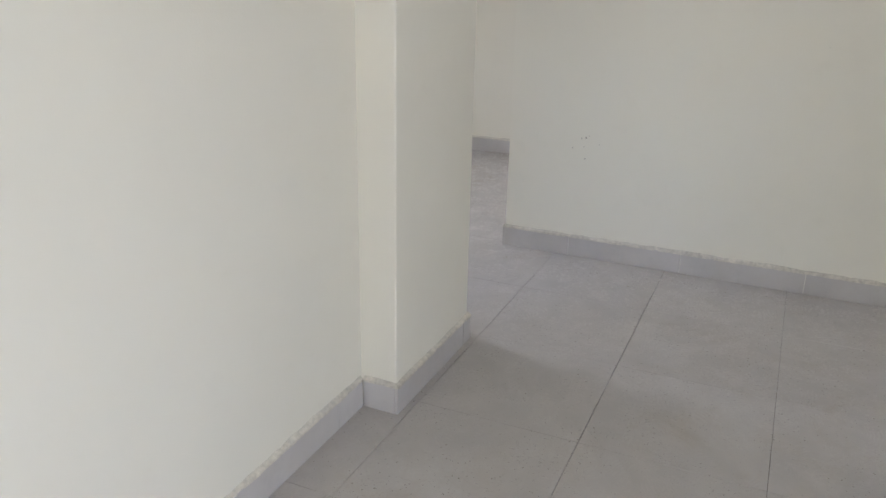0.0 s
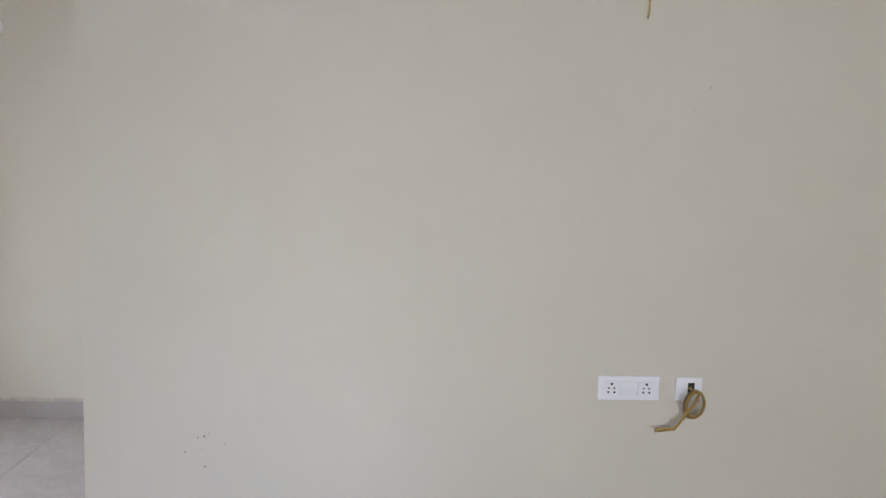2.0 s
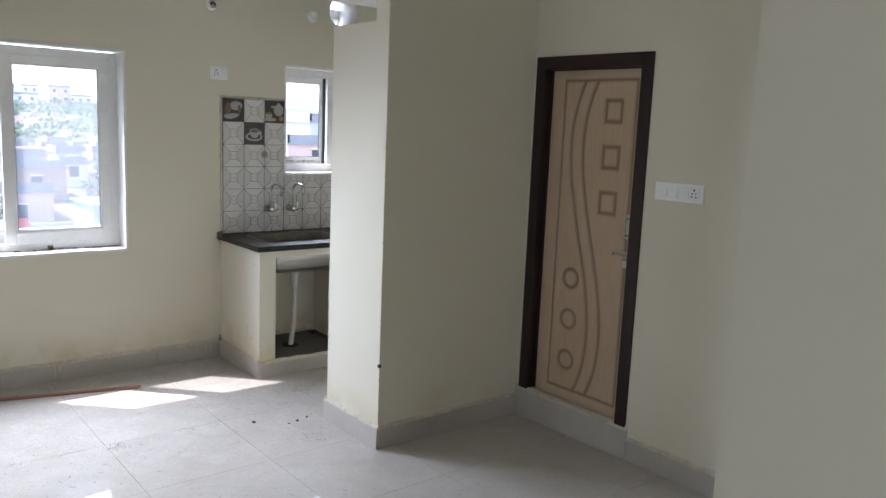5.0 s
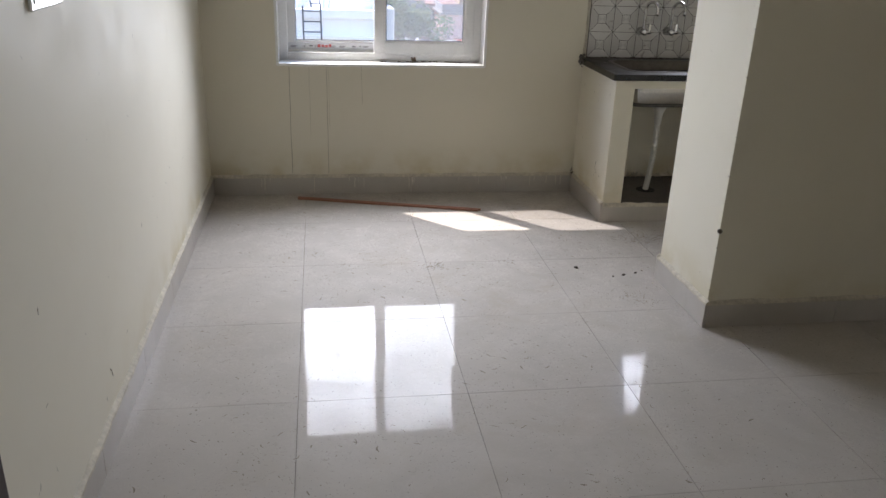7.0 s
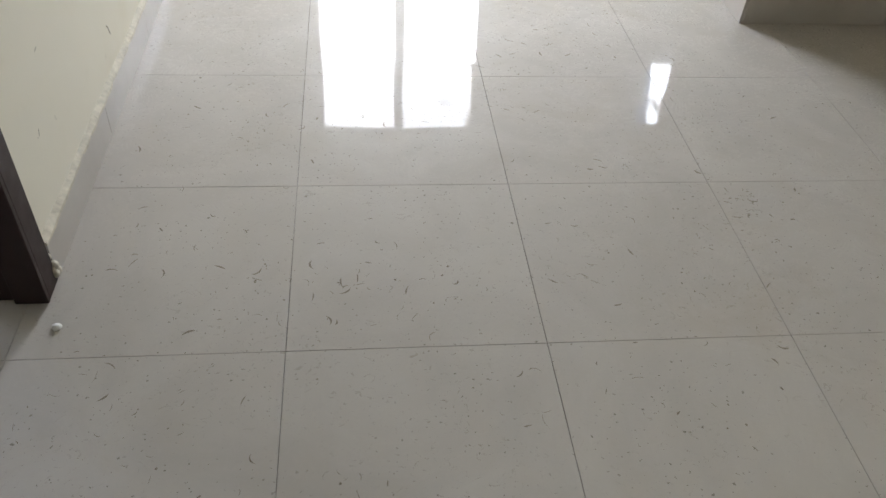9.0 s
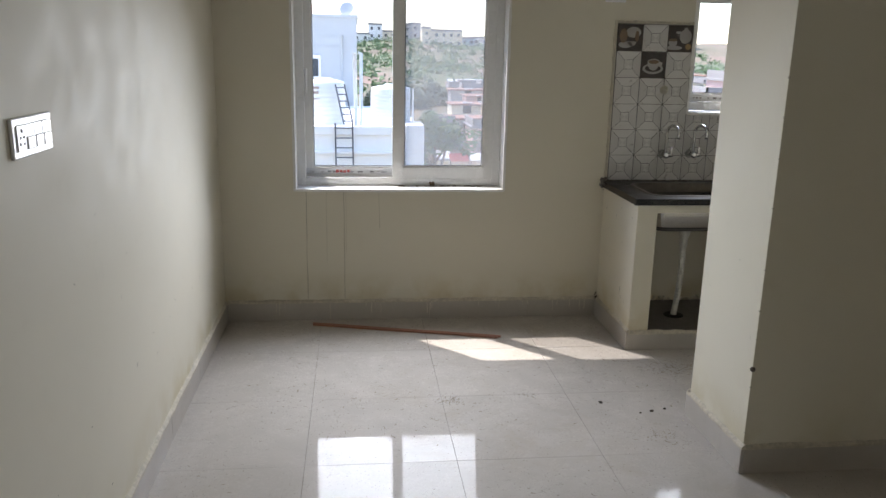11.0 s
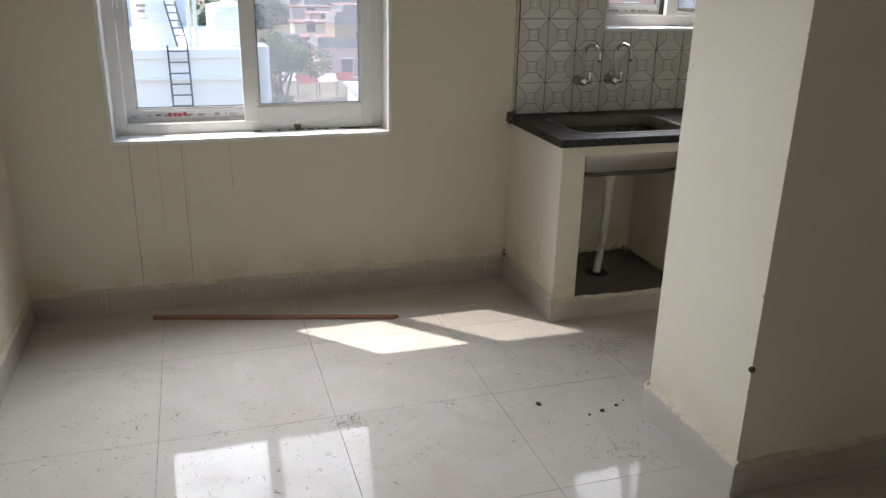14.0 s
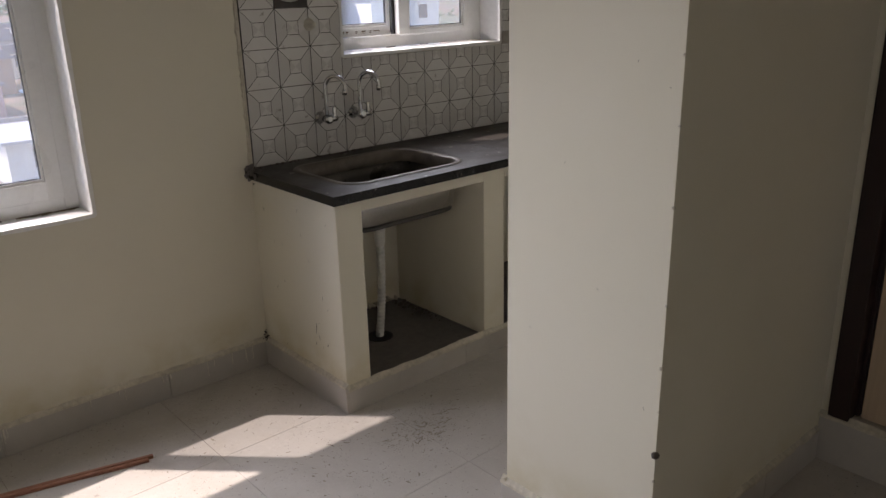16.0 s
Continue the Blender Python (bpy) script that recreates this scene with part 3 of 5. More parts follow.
def carved_leaf(width, height, nx, nz):
    """The leaf's face: depth of the carving at each point of a grid; u from its hinge side, z from its foot."""
    u = np.linspace(0, width, nx)[None, :].repeat(nz, 0)
    z = np.linspace(0, height, nz)[:, None].repeat(nx, 1)
    depth = np.zeros_like(u)

    def groove(d, half):
        nonlocal depth
        depth = np.maximum(depth, np.clip(1.25 - np.abs(d) / half, 0, 1))

    def rect(cu, cz, hu, hz):
        return np.maximum(np.abs(u - cu) - hu, np.abs(z - cz) - hz)

    groove(rect(width / 2 + 0.02, height / 2 + 0.005, width / 2 - 0.068, height / 2 - 0.055), 0.009)
    curve = np.polyfit([1.72, 1.33, 0.99, 0.62, 0.40, 0.07], [0.222, 0.152, 0.215, 0.315, 0.338, 0.275], 4)
    mid = np.polyval(curve, z)
    slope = np.sqrt(1 + np.polyval(np.polyder(curve), z) ** 2)
    inside = (z > 0.05) & (z < height - 0.05)
    for off in (0.0, 0.084):
        groove(np.where(inside, (u - mid - off) / slope, 9), 0.013)
    for cz in (1.573, 1.340, 1.107):
        groove(rect(0.420, cz, 0.049, 0.053), 0.012)
    for cz in (0.677, 0.452, 0.224):
        groove(np.hypot(u - 0.208, z - cz) - 0.050, 0.011)
    return u, z, depth


DOOR_X, DOOR_Y, DOOR_Z, DOOR_W, DOOR_H = 3.716, 3.392, 0.170, 0.604, 1.778
door = thing("door_1", (3.70, 3.10, 0.165), "closed cream veneer door with carved curves, squares and rings", "door", "", "structure")
nx, nz = 118, 340
u, z, depth = carved_leaf(DOOR_W, DOOR_H, nx, nz)
X = DOOR_X + depth * 0.006
verts = np.stack([X, DOOR_Y - u, DOOR_Z + z], -1).reshape(-1, 3)
idx = np.arange(nx * nz).reshape(nz, nx)
quads = np.stack([idx[:-1, :-1], idx[1:, :-1], idx[1:, 1:], idx[:-1, 1:]], -1).reshape(-1, 4)
me = bpy.data.meshes.new("leaf")
me.from_pydata(verts.tolist(), [], quads.tolist())
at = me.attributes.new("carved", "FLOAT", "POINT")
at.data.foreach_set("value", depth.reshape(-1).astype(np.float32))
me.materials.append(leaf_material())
for p in me.polygons:
    p.use_smooth = True
leaf = new("leaf", me)
leaf.parent = door
leaf.matrix_parent_inverse = door.matrix_world.inverted()
b = bmesh.new()
box(b, DOOR_X + 0.0062, DOOR_X + 0.034, DOOR_Y - DOOR_W, DOOR_Y, DOOR_Z, DOOR_Z + DOOR_H)
box(b, DOOR_X, DOOR_X + 0.0062, DOOR_Y, DOOR_Y + 0.001, DOOR_Z, DOOR_Z + DOOR_H)
part("leaf_core", b, simple("door_core", (0.45, 0.33, 0.22), 0.5), door)


def jambs(parent, x0, x1, y0, y1, z0, z1, w, stop):
    """A frame of two jambs and a head, each with a stepped edge."""
    for name, q in (("jamb", (y0, y0 + w, z0, z1)), ("jamb", (y1 - w, y1, z0, z1)), ("head", (y0 + w, y1 - w, z1 - w, z1))):
        b = bmesh.new()
        box(b, x0, x1, *q, 0.003)
        if name == "jamb":
            ya, yb = (q[1], q[1] + stop) if q[0] == y0 else (q[0] - stop, q[0])
            box(b, x0 + 0.055, x1, ya - 0.001, yb + 0.001, z0, z1 - w, 0.002)
        else:
            box(b, x0 + 0.055, x1, y0 + w, y1 - w, q[2] - stop, q[2] + 0.001, 0.002)
        # bead along the inner edge
        part(name, b, FRAME_WOOD, parent, "varnished mahogany " + name)


jambs(door, 3.663, 3.788, 2.716, 3.478, 0.165, 2.021, 0.066, 0.010)
b = bmesh.new()
box(b, 3.668, 3.79, 2.716, 3.478, 0.150, 0.170, 0.004)
part("threshold", b, simple("stone_threshold", (0.52, 0.48, 0.42), 0.5), door)
b = bmesh.new()
box(b, DOOR_X - 0.006, DOOR_X, 2.806, 2.836, 1.11, 1.235, 0.003)
tube(b, [(DOOR_X - 0.006, 2.821, 1.215), (DOOR_X - 0.034, 2.821, 1.21), (DOOR_X - 0.036, 2.821, 1.17), (DOOR_X - 0.034, 2.821, 1.13), (DOOR_X - 0.006, 2.821, 1.125)], 0.006, 8)
part("handle", b, BRASS, door, "nickel pull handle")
b = bmesh.new()
box(b, DOOR_X - 0.005, DOOR_X, 2.80, 2.87, 1.012, 1.045, 0.002)
tube(b, [(DOOR_X - 0.016, 2.785, 1.028), (DOOR_X - 0.016, 2.90, 1.028)], 0.0065, 10)
tube(b, [(DOOR_X - 0.016, 2.885, 1.028), (DOOR_X - 0.046, 2.885, 1.032)], 0.005, 8)
latch = part("latch", b, BRASS, door, "nickel sliding latch")
b = bmesh.new()
box(b, DOOR_X - 0.028, DOOR_X - 0.006, 2.797, 2.826, 0.965, 1.005, 0.004)
tube(b, [(DOOR_X - 0.017, 2.802, 1.0), (DOOR_X - 0.017, 2.802, 1.025), (DOOR_X - 0.017, 2.811, 1.034), (DOOR_X - 0.017, 2.821, 1.025), (DOOR_X - 0.017, 2.821, 1.0)], 0.003, 8)
part("keeper", b, BRASS, latch)

# bedroom door frame in the left wall
dr = thing("door_2", (0.38, 1.64, 0), "open doorway with a dark mahogany frame, chipped at its foot", "door", "", "structure")
jambs(dr, 0.322, 0.452, 1.165, 2.115, 0.006, 2.055, 0.068, 0.012)
b = bmesh.new()
rnd = random.Random(9)
for i in range(9):
    c = Vector((0.447 + rnd.uniform(-0.01, 0.008), 2.117 + rnd.uniform(-0.004, 0.012), rnd.uniform(0.01, 0.09)))
    lathe(b, c, (rnd.uniform(-1, 1), rnd.uniform(-1, 1), 1), [(0.002, 0), (0.011, 0.004), (0.012, 0.014), (0.003, 0.024)], 7)
part("broken_plaster", b, CEMENT, dr, "crumbled plaster at the frame's foot")

# ---- kitchen: masonry counter with a granite top ----
def granite():
    k = Mat("black_granite", (0.02, 0.02, 0.021), 0.18, 0, 0.3)
    c = k.mix(k.ramp(k.noise(160, 2), 0.55, 0.7), (0.007, 0.007, 0.008), (0.022, 0.021, 0.021))
    sep = k.node("SeparateXYZ")
    k.place()
    k.link(k.geo.outputs["Normal"], sep.inputs[0])
    dust = k.math("MULTIPLY", k.ramp(sep.outputs[2], 0.4, 0.9), k.ramp(k.noise(6, 6, 0.6), 0.25, 0.7, 0.35, 1.0))
    c = k.mix(k.math("MULTIPLY", dust, 0.8), c, (0.062, 0.051, 0.041))
    spl = k.ramp(k.noise(30, 3), 0.70, 0.73)
    c = k.mix(k.math("MULTIPLY", spl, 0.7), c, (0.42, 0.40, 0.37))
    k.color(c)
    k.rough(k.math("ADD", 0.14, k.math("MULTIPLY", dust, 0.5)))
    return k.m


GRANITE = granite()
GREY_STONE = simple("dull_grey_stone", (0.13, 0.115, 0.105), 0.6, 0, 0.35, 40, 0.2, 6)

CT = thing("kitchen_counter", (3.6, 5.1, 0), "cream masonry kitchen counter with open bays, against the window wall", "counter")
b = bmesh.new()
box(b, 2.692, 2.805, 4.822, WIN_Y, 0.0, 0.815, 0.004)
part("end_panel", b, PAINT, CT)
for x in (3.413, 4.26):
    b = bmesh.new()
    box(b, x, x + 0.12, 4.822, WIN_Y, 0.0, 0.815, 0.004)
    part("divider", b, PAINT, CT)
for x0, x1 in ((2.805, 3.413), (3.533, 4.26), (4.38, 4.60)):
    b = bmesh.new()
    box(b, x0, x1, 4.8235, 4.875, 0.768, 0.814)
    part("top_rail", b, PAINT, CT)
    b = bmesh.new()
    box(b, x0, x1, 4.8235, WIN_Y, 0.0, 0.090)
    part("bay_floor", b, GREY_STONE, CT, "dusty grey stone bay floor")
# granite slab with the sink's cut-out
SX0, SX1, SY0, SY1 = 2.810, 3.365, 4.890, 5.285


def rounded(x0, x1, y0, y1, r, n=6):
    out = []
    for cx, cy, a0 in ((x1 - r, y1 - r, 0), (x0 + r, y1 - r, 90), (x0 + r, y0 + r, 180), (x1 - r, y0 + r, 270)):
        for i in range(n + 1):
            a = radians(a0 + 90 * i / n)
            out.append((cx + r * math.cos(a), cy + r * math.sin(a)))
    return out


def slab_with_hole(bm, x0, x1, y0, y1, z0, z1, hole):
    n = len(hole)
    cx, cy = sum(p[0] for p in hole) / n, sum(p[1] for p in hole) / n
    outer = []
    for px, py in hole:
        dx, dy = px - cx, py - cy
        s = min(((x1 - cx) if dx > 0 else (cx - x0)) / max(abs(dx), 1e-6), ((y1 - cy) if dy > 0 else (cy - y0)) / max(abs(dy), 1e-6))
        outer.append((cx + dx * s, cy + dy * s))
    for corner in ((x0, y0), (x1, y0), (x1, y1), (x0, y1)):
        k = min(range(n), key=lambda i: (outer[i][0] - corner[0]) ** 2 + (outer[i][1] - corner[1]) ** 2)
        outer[k] = corner
    ring = {}
    for tag, pts, z in (("ht", hole, z1), ("hb", hole, z0), ("ot", outer, z1), ("ob", outer, z0)):
        ring[tag] = [bm.verts.new((p[0], p[1], z)) for p in pts]
    for a, c in (("ht", "ot"), ("ot", "ob"), ("ob", "hb"), ("hb", "ht")):
        for i in range(n):
            j = (i + 1) % n
            bm.faces.new((ring[a][i], ring[a][j], ring[c][j], ring[c][i]))
    return bm


TOP = thing("worktop", (3.6, 5.1, 0.815), "black granite worktop, dusty and splashed, on the masonry counter", "worktop")
b = slab_with_hole(bmesh.new(), 2.668, 3.62, 4.790, WIN_Y, 0.816, 0.850, rounded(SX0, SX1, SY0, SY1, 0.075))
part("slab", fixed(b), GRANITE, TOP)
b = bmesh.new()
box(b, 3.622, 4.60, 4.790, WIN_Y, 0.816, 0.850, 0.002)
part("slab", b, GRANITE, TOP)
b = bmesh.new()
rnd = random.Random(5)
for i in range(34):
    c = Vector((2.674 + rnd.gauss(0, 0.010), rnd.uniform(5.33, 5.405), 0.836 + rnd.gauss(0, 0.011)))
    k = rnd.uniform(0.35, 0.95)
    lathe(b, c, (rnd.uniform(-1, 1), rnd.uniform(-1, 1), 1), [(0.002, 0), (0.009 * k, 0.003), (0.011 * k, 0.010 * k), (0.003, 0.018 * k)], 7)
part("mortar_lump", b, GREY_STONE, TOP, "rough mortar lump at the slab's corner")


# ---- steel sink bowl under the slab ----
def dirty_steel():
    k = Mat("dirty_sink_steel", (0.55, 0.53, 0.5), 0.3, 1.0)
    d = k.ramp(k.noise(6, 5, 0.6), 0.40, 0.62)
    k.color(k.mix(d, (0.060, 0.052, 0.043), (0.032, 0.027, 0.022)))
    k.link(k.ramp(d, 0, 1, 0.3, 0.05), k.b.inputs["Metallic"])
    k.rough(k.ramp(k.noise(9, 4), 0.3, 0.7, 0.2, 0.48))
    return k.m


SINK = thing("sink", (3.15, 5.11, 0.64), "dirty stainless steel sink bowl set under the granite", "sink")
b = bmesh.new()
levels = [(0.016, 0.812, 0.075), (0.0, 0.811, 0.075), (0.004, 0.76, 0.075), (0.010, 0.68, 0.085), (0.030, 0.652, 0.085), (0.08, 0.643, 0.06)]
rows = []
for ins, zz, r in levels:
    s = -1 if ins == 0.016 else 1
    rows.append([b.verts.new((x, y, zz)) for x, y in rounded(SX0 + s * ins, SX1 - s * ins, SY0 + s * ins, SY1 - s * ins, r)])
for r0, r1 in zip(rows, rows[1:]):
    for i in range(len(r0)):
        f = b.faces.new((r0[i], r0[(i + 1) % len(r0)], r1[(i + 1) % len(r1)], r1[i]))
        f.smooth = True
b.faces.new(rows[-1])
bowl = part("bowl", b, dirty_steel(), SINK)
b = bmesh.new()
rows = [[b.verts.new((x, y, zz - 0.002)) for x, y in rounded(SX0 + ins - 0.003, SX1 - ins + 0.003, SY0 + ins - 0.003, SY1 - ins + 0.003, r)] for ins, zz, r in levels[1:]]
for r0, r1 in zip(rows, rows[1:]):
    for i in range(len(r0)):
        f = b.faces.new((r0[i], r0[(i + 1) % len(r0)], r1[(i + 1) % len(r1)], r1[i]))
        f.smooth = True
b.faces.new(rows[-1])
part("bowl_underside", b, STEEL, SINK, "bright steel underside")
# thin dark band round the bowl, just over its bottom
b = bmesh.new()
band = [(0.022, 0.664, 0.085), (0.016, 0.660, 0.088), (0.016, 0.654, 0.088), (0.030, 0.647, 0.085)]
rows = [[b.verts.new((x, y, zz)) for x, y in rounded(SX0 + ins - 0.006, SX1 - ins + 0.006, SY0 + ins - 0.006, SY1 - ins + 0.006, r)] for ins, zz, r in band]
for r0, r1 in zip(rows, rows[1:]):
    for i in range(len(r0)):
        f = b.faces.new((r0[i], r0[(i + 1) % len(r0)], r1[(i + 1) % len(r1)], r1[i]))
        f.smooth = True
part("bowl_dark_band", fixed(b), simple("dull_dark_steel", (0.10, 0.095, 0.09), 0.4, 0.8), SINK, "dark band round the bowl's lower edge")
b = bmesh.new()
lathe(b, (3.09, 5.11, 0.6445), (0, 0, 1), [(0.045, 0), (0.045, 0.003), (0.036, 0.004), (0.03, 0.001)], 24)
part("strainer", b, STEEL, SINK)
# dusty steel flange lying on the granite round the bowl
b = bmesh.new()
rims = [(0.026, 0.8505, 0.10), (0.024, 0.8535, 0.10), (0.004, 0.8535, 0.08), (-0.003, 0.848, 0.075), (-0.004, 0.80, 0.075)]
rows = [[b.verts.new((x, y, zz)) for x, y in rounded(SX0 - o, SX1 + o, SY0 - o, SY1 + o, r)] for o, zz, r in rims]
for r0, r1 in zip(rows, rows[1:]):
    for i in range(len(r0)):
        f = b.faces.new((r0[i], r0[(i + 1) % len(r0)], r1[(i + 1) % len(r1)], r1[i]))
        f.smooth = True
part("rim", fixed(b), simple("dusty_sink_rim", (0.135, 0.115, 0.095), 0.45, 0.35, 0.45, 25, 0.05, 7), SINK, "dust-covered steel rim")
WHITE_PVC = simple("white_pvc", (0.66, 0.65, 0.61), 0.4, 0, 0.2, 25, 0.05, 8)
b = bmesh.new()
lathe(b, (3.09, 5.11, 0.642), (0, 0, -1), [(0.052, 0), (0.050, 0.02), (0.034, 0.045), (0.024, 0.075), (0.021, 0.13), (0.017, 0.135)], 20)
coupling = part("drain_coupling", b, WHITE_PVC, SINK, "white plastic waste coupling")
b = bmesh.new()
pts, rad_list = [], []
for i in range(97):
    s = i / 96
    pts.append((3.09 - 0.016 * s + 0.010 * math.sin(s * 3.1), 5.11 + 0.014 * s, 0.515 - 0.430 * s))
    rad_list.append(0.0185 if i % 4 < 2 else 0.0155)
tube(b, pts, rad_list, 12)
part("drain_hose", b, WHITE_PVC, SINK, "white corrugated waste hose")
# solid black ring in place of the shaded opening
b = bmesh.new()
lathe(b, (3.076, 5.124, 0.0905), (0, 0, 1), [(0.058, 0), (0.058, 0.002), (0.050, 0.003)], 24)
part("drain_ring", b, BLACK, SINK, "black ring painted in for the dark opening round the hose")


# ---- taps ----
def swan_tap(x, z, label):
    y = WIN_Y - 0.0085
    tap = thing("tap", (x, y, z), label, "tap", "taps over the sink")
    b = bmesh.new()
    lathe(b, (x, y, z), (0, -1, 0), [(0.026, 0), (0.026, 0.004), (0.017, 0.010), (0.015, 0.05), (0.019, 0.055), (0.019, 0.075), (0.010, 0.080)], 20)
    part("body", b, CHROME, tap)
    b = bmesh.new()
    pts = [(x, y - 0.055, z), (x, y - 0.055, z + 0.13)]
    for i in range(1, 13):
        a = radians(180 - 200 * i / 12)
        pts.append((x + 0.018 + 0.018 * math.cos(a), y - 0.055 - 0.045 - 0.045 * math.cos(a), z + 0.13 + 0.045 * math.sin(a)))
    tube(b, pts, 0.0085, 12)
    lathe(b, Vector(pts[-1]), Vector(pts[-1]) - Vector(pts[-2]), [(0.0105, -0.01), (0.0105, 0.012), (0.007, 0.012)], 14)
    part("spout", b, CHROME, tap)
    b = bmesh.new()
    lathe(b, (x + 0.005, y - 0.066, z), (1, 0, 0), [(0.012, 0), (0.013, 0.02), (0.011, 0.036), (0.004, 0.040)], 16)
    box(b, x + 0.022, x + 0.038, y - 0.073, y - 0.060, z - 0.012, z + 0.048, 0.004)
    part("lever", b, CHROME, tap)
    return tap


swan_tap(3.030, 1.012, "chrome swan-neck tap on the tiled wall")
swan_tap(3.200, 1.014, "chrome swan-neck tap on the tiled wall")
b = bmesh.new()
lathe(b, (3.010, WIN_Y - 0.008, 1.387), (0, -1, 0), [(0.026, 0), (0.024, 0.004), (0.016, 0.006), (0.016, 0.022), (0.011, 0.024), (0.011, 0.034), (0.003, 0.036)], 16)
tagged(part("pipe_plug", b, simple("cream_plastic", (0.55, 0.52, 0.43), 0.5)), "cream plastic pipe plug in the wall tiles", "pipe plug")


# ---- splashback tiles ----
def pattern_tile():
    k = Mat("patterned_wall_tile", (0.62, 0.6, 0.58), 0.12)
    sep = k.node("SeparateXYZ")
    k.link(k.co.outputs["Object"], sep.inputs[0])
    ax, az = k.math("ABSOLUTE", sep.outputs[0]), k.math("ABSOLUTE", sep.outputs[2])
    big = k.math("MAXIMUM", ax, az)
    diag = k.math("ABSOLUTE", k.math("SUBTRACT", ax, az))
    outside = k.math("GREATER_THAN", big, 0.026)
    spoke = k.math("MULTIPLY", k.math("LESS_THAN", diag, 0.0015), outside)
    ring = k.math("LESS_THAN", k.math("ABSOLUTE", k.math("SUBTRACT", big, 0.026)), 0.0011)
    edge = k.math("GREATER_THAN", big, 0.0737)
    line = k.math("MAXIMUM", k.math("MAXIMUM", spoke, ring), edge)
    # the upright and flat quarters differ a little in tone
    quarter = k.math("GREATER_THAN", ax, az)
    c = k.mix(quarter, (0.66, 0.645, 0.625), (0.56, 0.545, 0.53))
    c = k.mix(k.ramp(k.noise(5, 5), 0.4, 0.7, 0, 0.4), c, (0.50, 0.47, 0.43))
    c = k.mix(k.ramp(k.noise(28, 4), 0.66, 0.72, 0, 0.6), c, (0.20, 0.17, 0.14))
    c = k.mix(line, c, k.mix(quarter, (0.022, 0.02, 0.02), (0.075, 0.068, 0.065)))
    k.color(c)
    k.rough(k.ramp(k.noise(11, 4), 0.35, 0.7, 0.08, 0.3))
    return k.m


PATTERN = pattern_tile()
PHOTO = simple("dark_coffee_print", (0.045, 0.03, 0.025), 0.12, 0, 0.5, 20, 0.0, 14)
CUP = simple("white_printed_china", (0.36, 0.34, 0.32), 0.12)
COFFEE = simple("printed_coffee", (0.16, 0.10, 0.06), 0.12)
LEMON = simple("printed_lemon", (0.33, 0.21, 0.09), 0.12)

b = bmesh.new()
box(b, 2.706, 3.166, WIN_Y - 0.0025, WIN_Y, 0.850, 1.758)
box(b, 3.166, 4.112, WIN_Y - 0.0025, WIN_Y, 0.850, 1.240)
box(b, 4.112, 4.60, WIN_Y - 0.0025, WIN_Y, 0.850, 1.758)
SPLASH = structure("splashback", b, GROUT, "patterned grey tile splashback with coffee picture tiles", "wall tiles")


def wall_tile_mesh(w, h, dx, dz, material):
    """Centred so that the print's middle stays at the tile's full middle; dx, dz: where the cut piece lies in it."""
    bm = bmesh.new()
    e = 0.001
    back = [bm.verts.new((x + dx, 0, z + dz)) for x, z in ((-w / 2, -h / 2), (w / 2, -h / 2), (w / 2, h / 2), (-w / 2, h / 2))]
    frnt = [bm.verts.new((x + dx, -0.006, z + dz)) for x, z in ((-w / 2 + e, -h / 2 + e), (w / 2 - e, -h / 2 + e), (w / 2 - e, h / 2 - e), (-w / 2 + e, h / 2 - e))]
    bm.faces.new(frnt)
    for i in range(4):
        bm.faces.new((back[i], back[(i + 1) % 4], frnt[(i + 1) % 4], frnt[i]))
    return mesh_of(fixed(bm), "wall_tile", material)


wall_tiles = {}
TX, TZ, TP = 2.707, 0.852, 0.1503
photo_at = {(0, 5): "cups", (2, 5): "pot", (1, 4): "cup", (10, 4): "cup", (11, 5): "pot"}
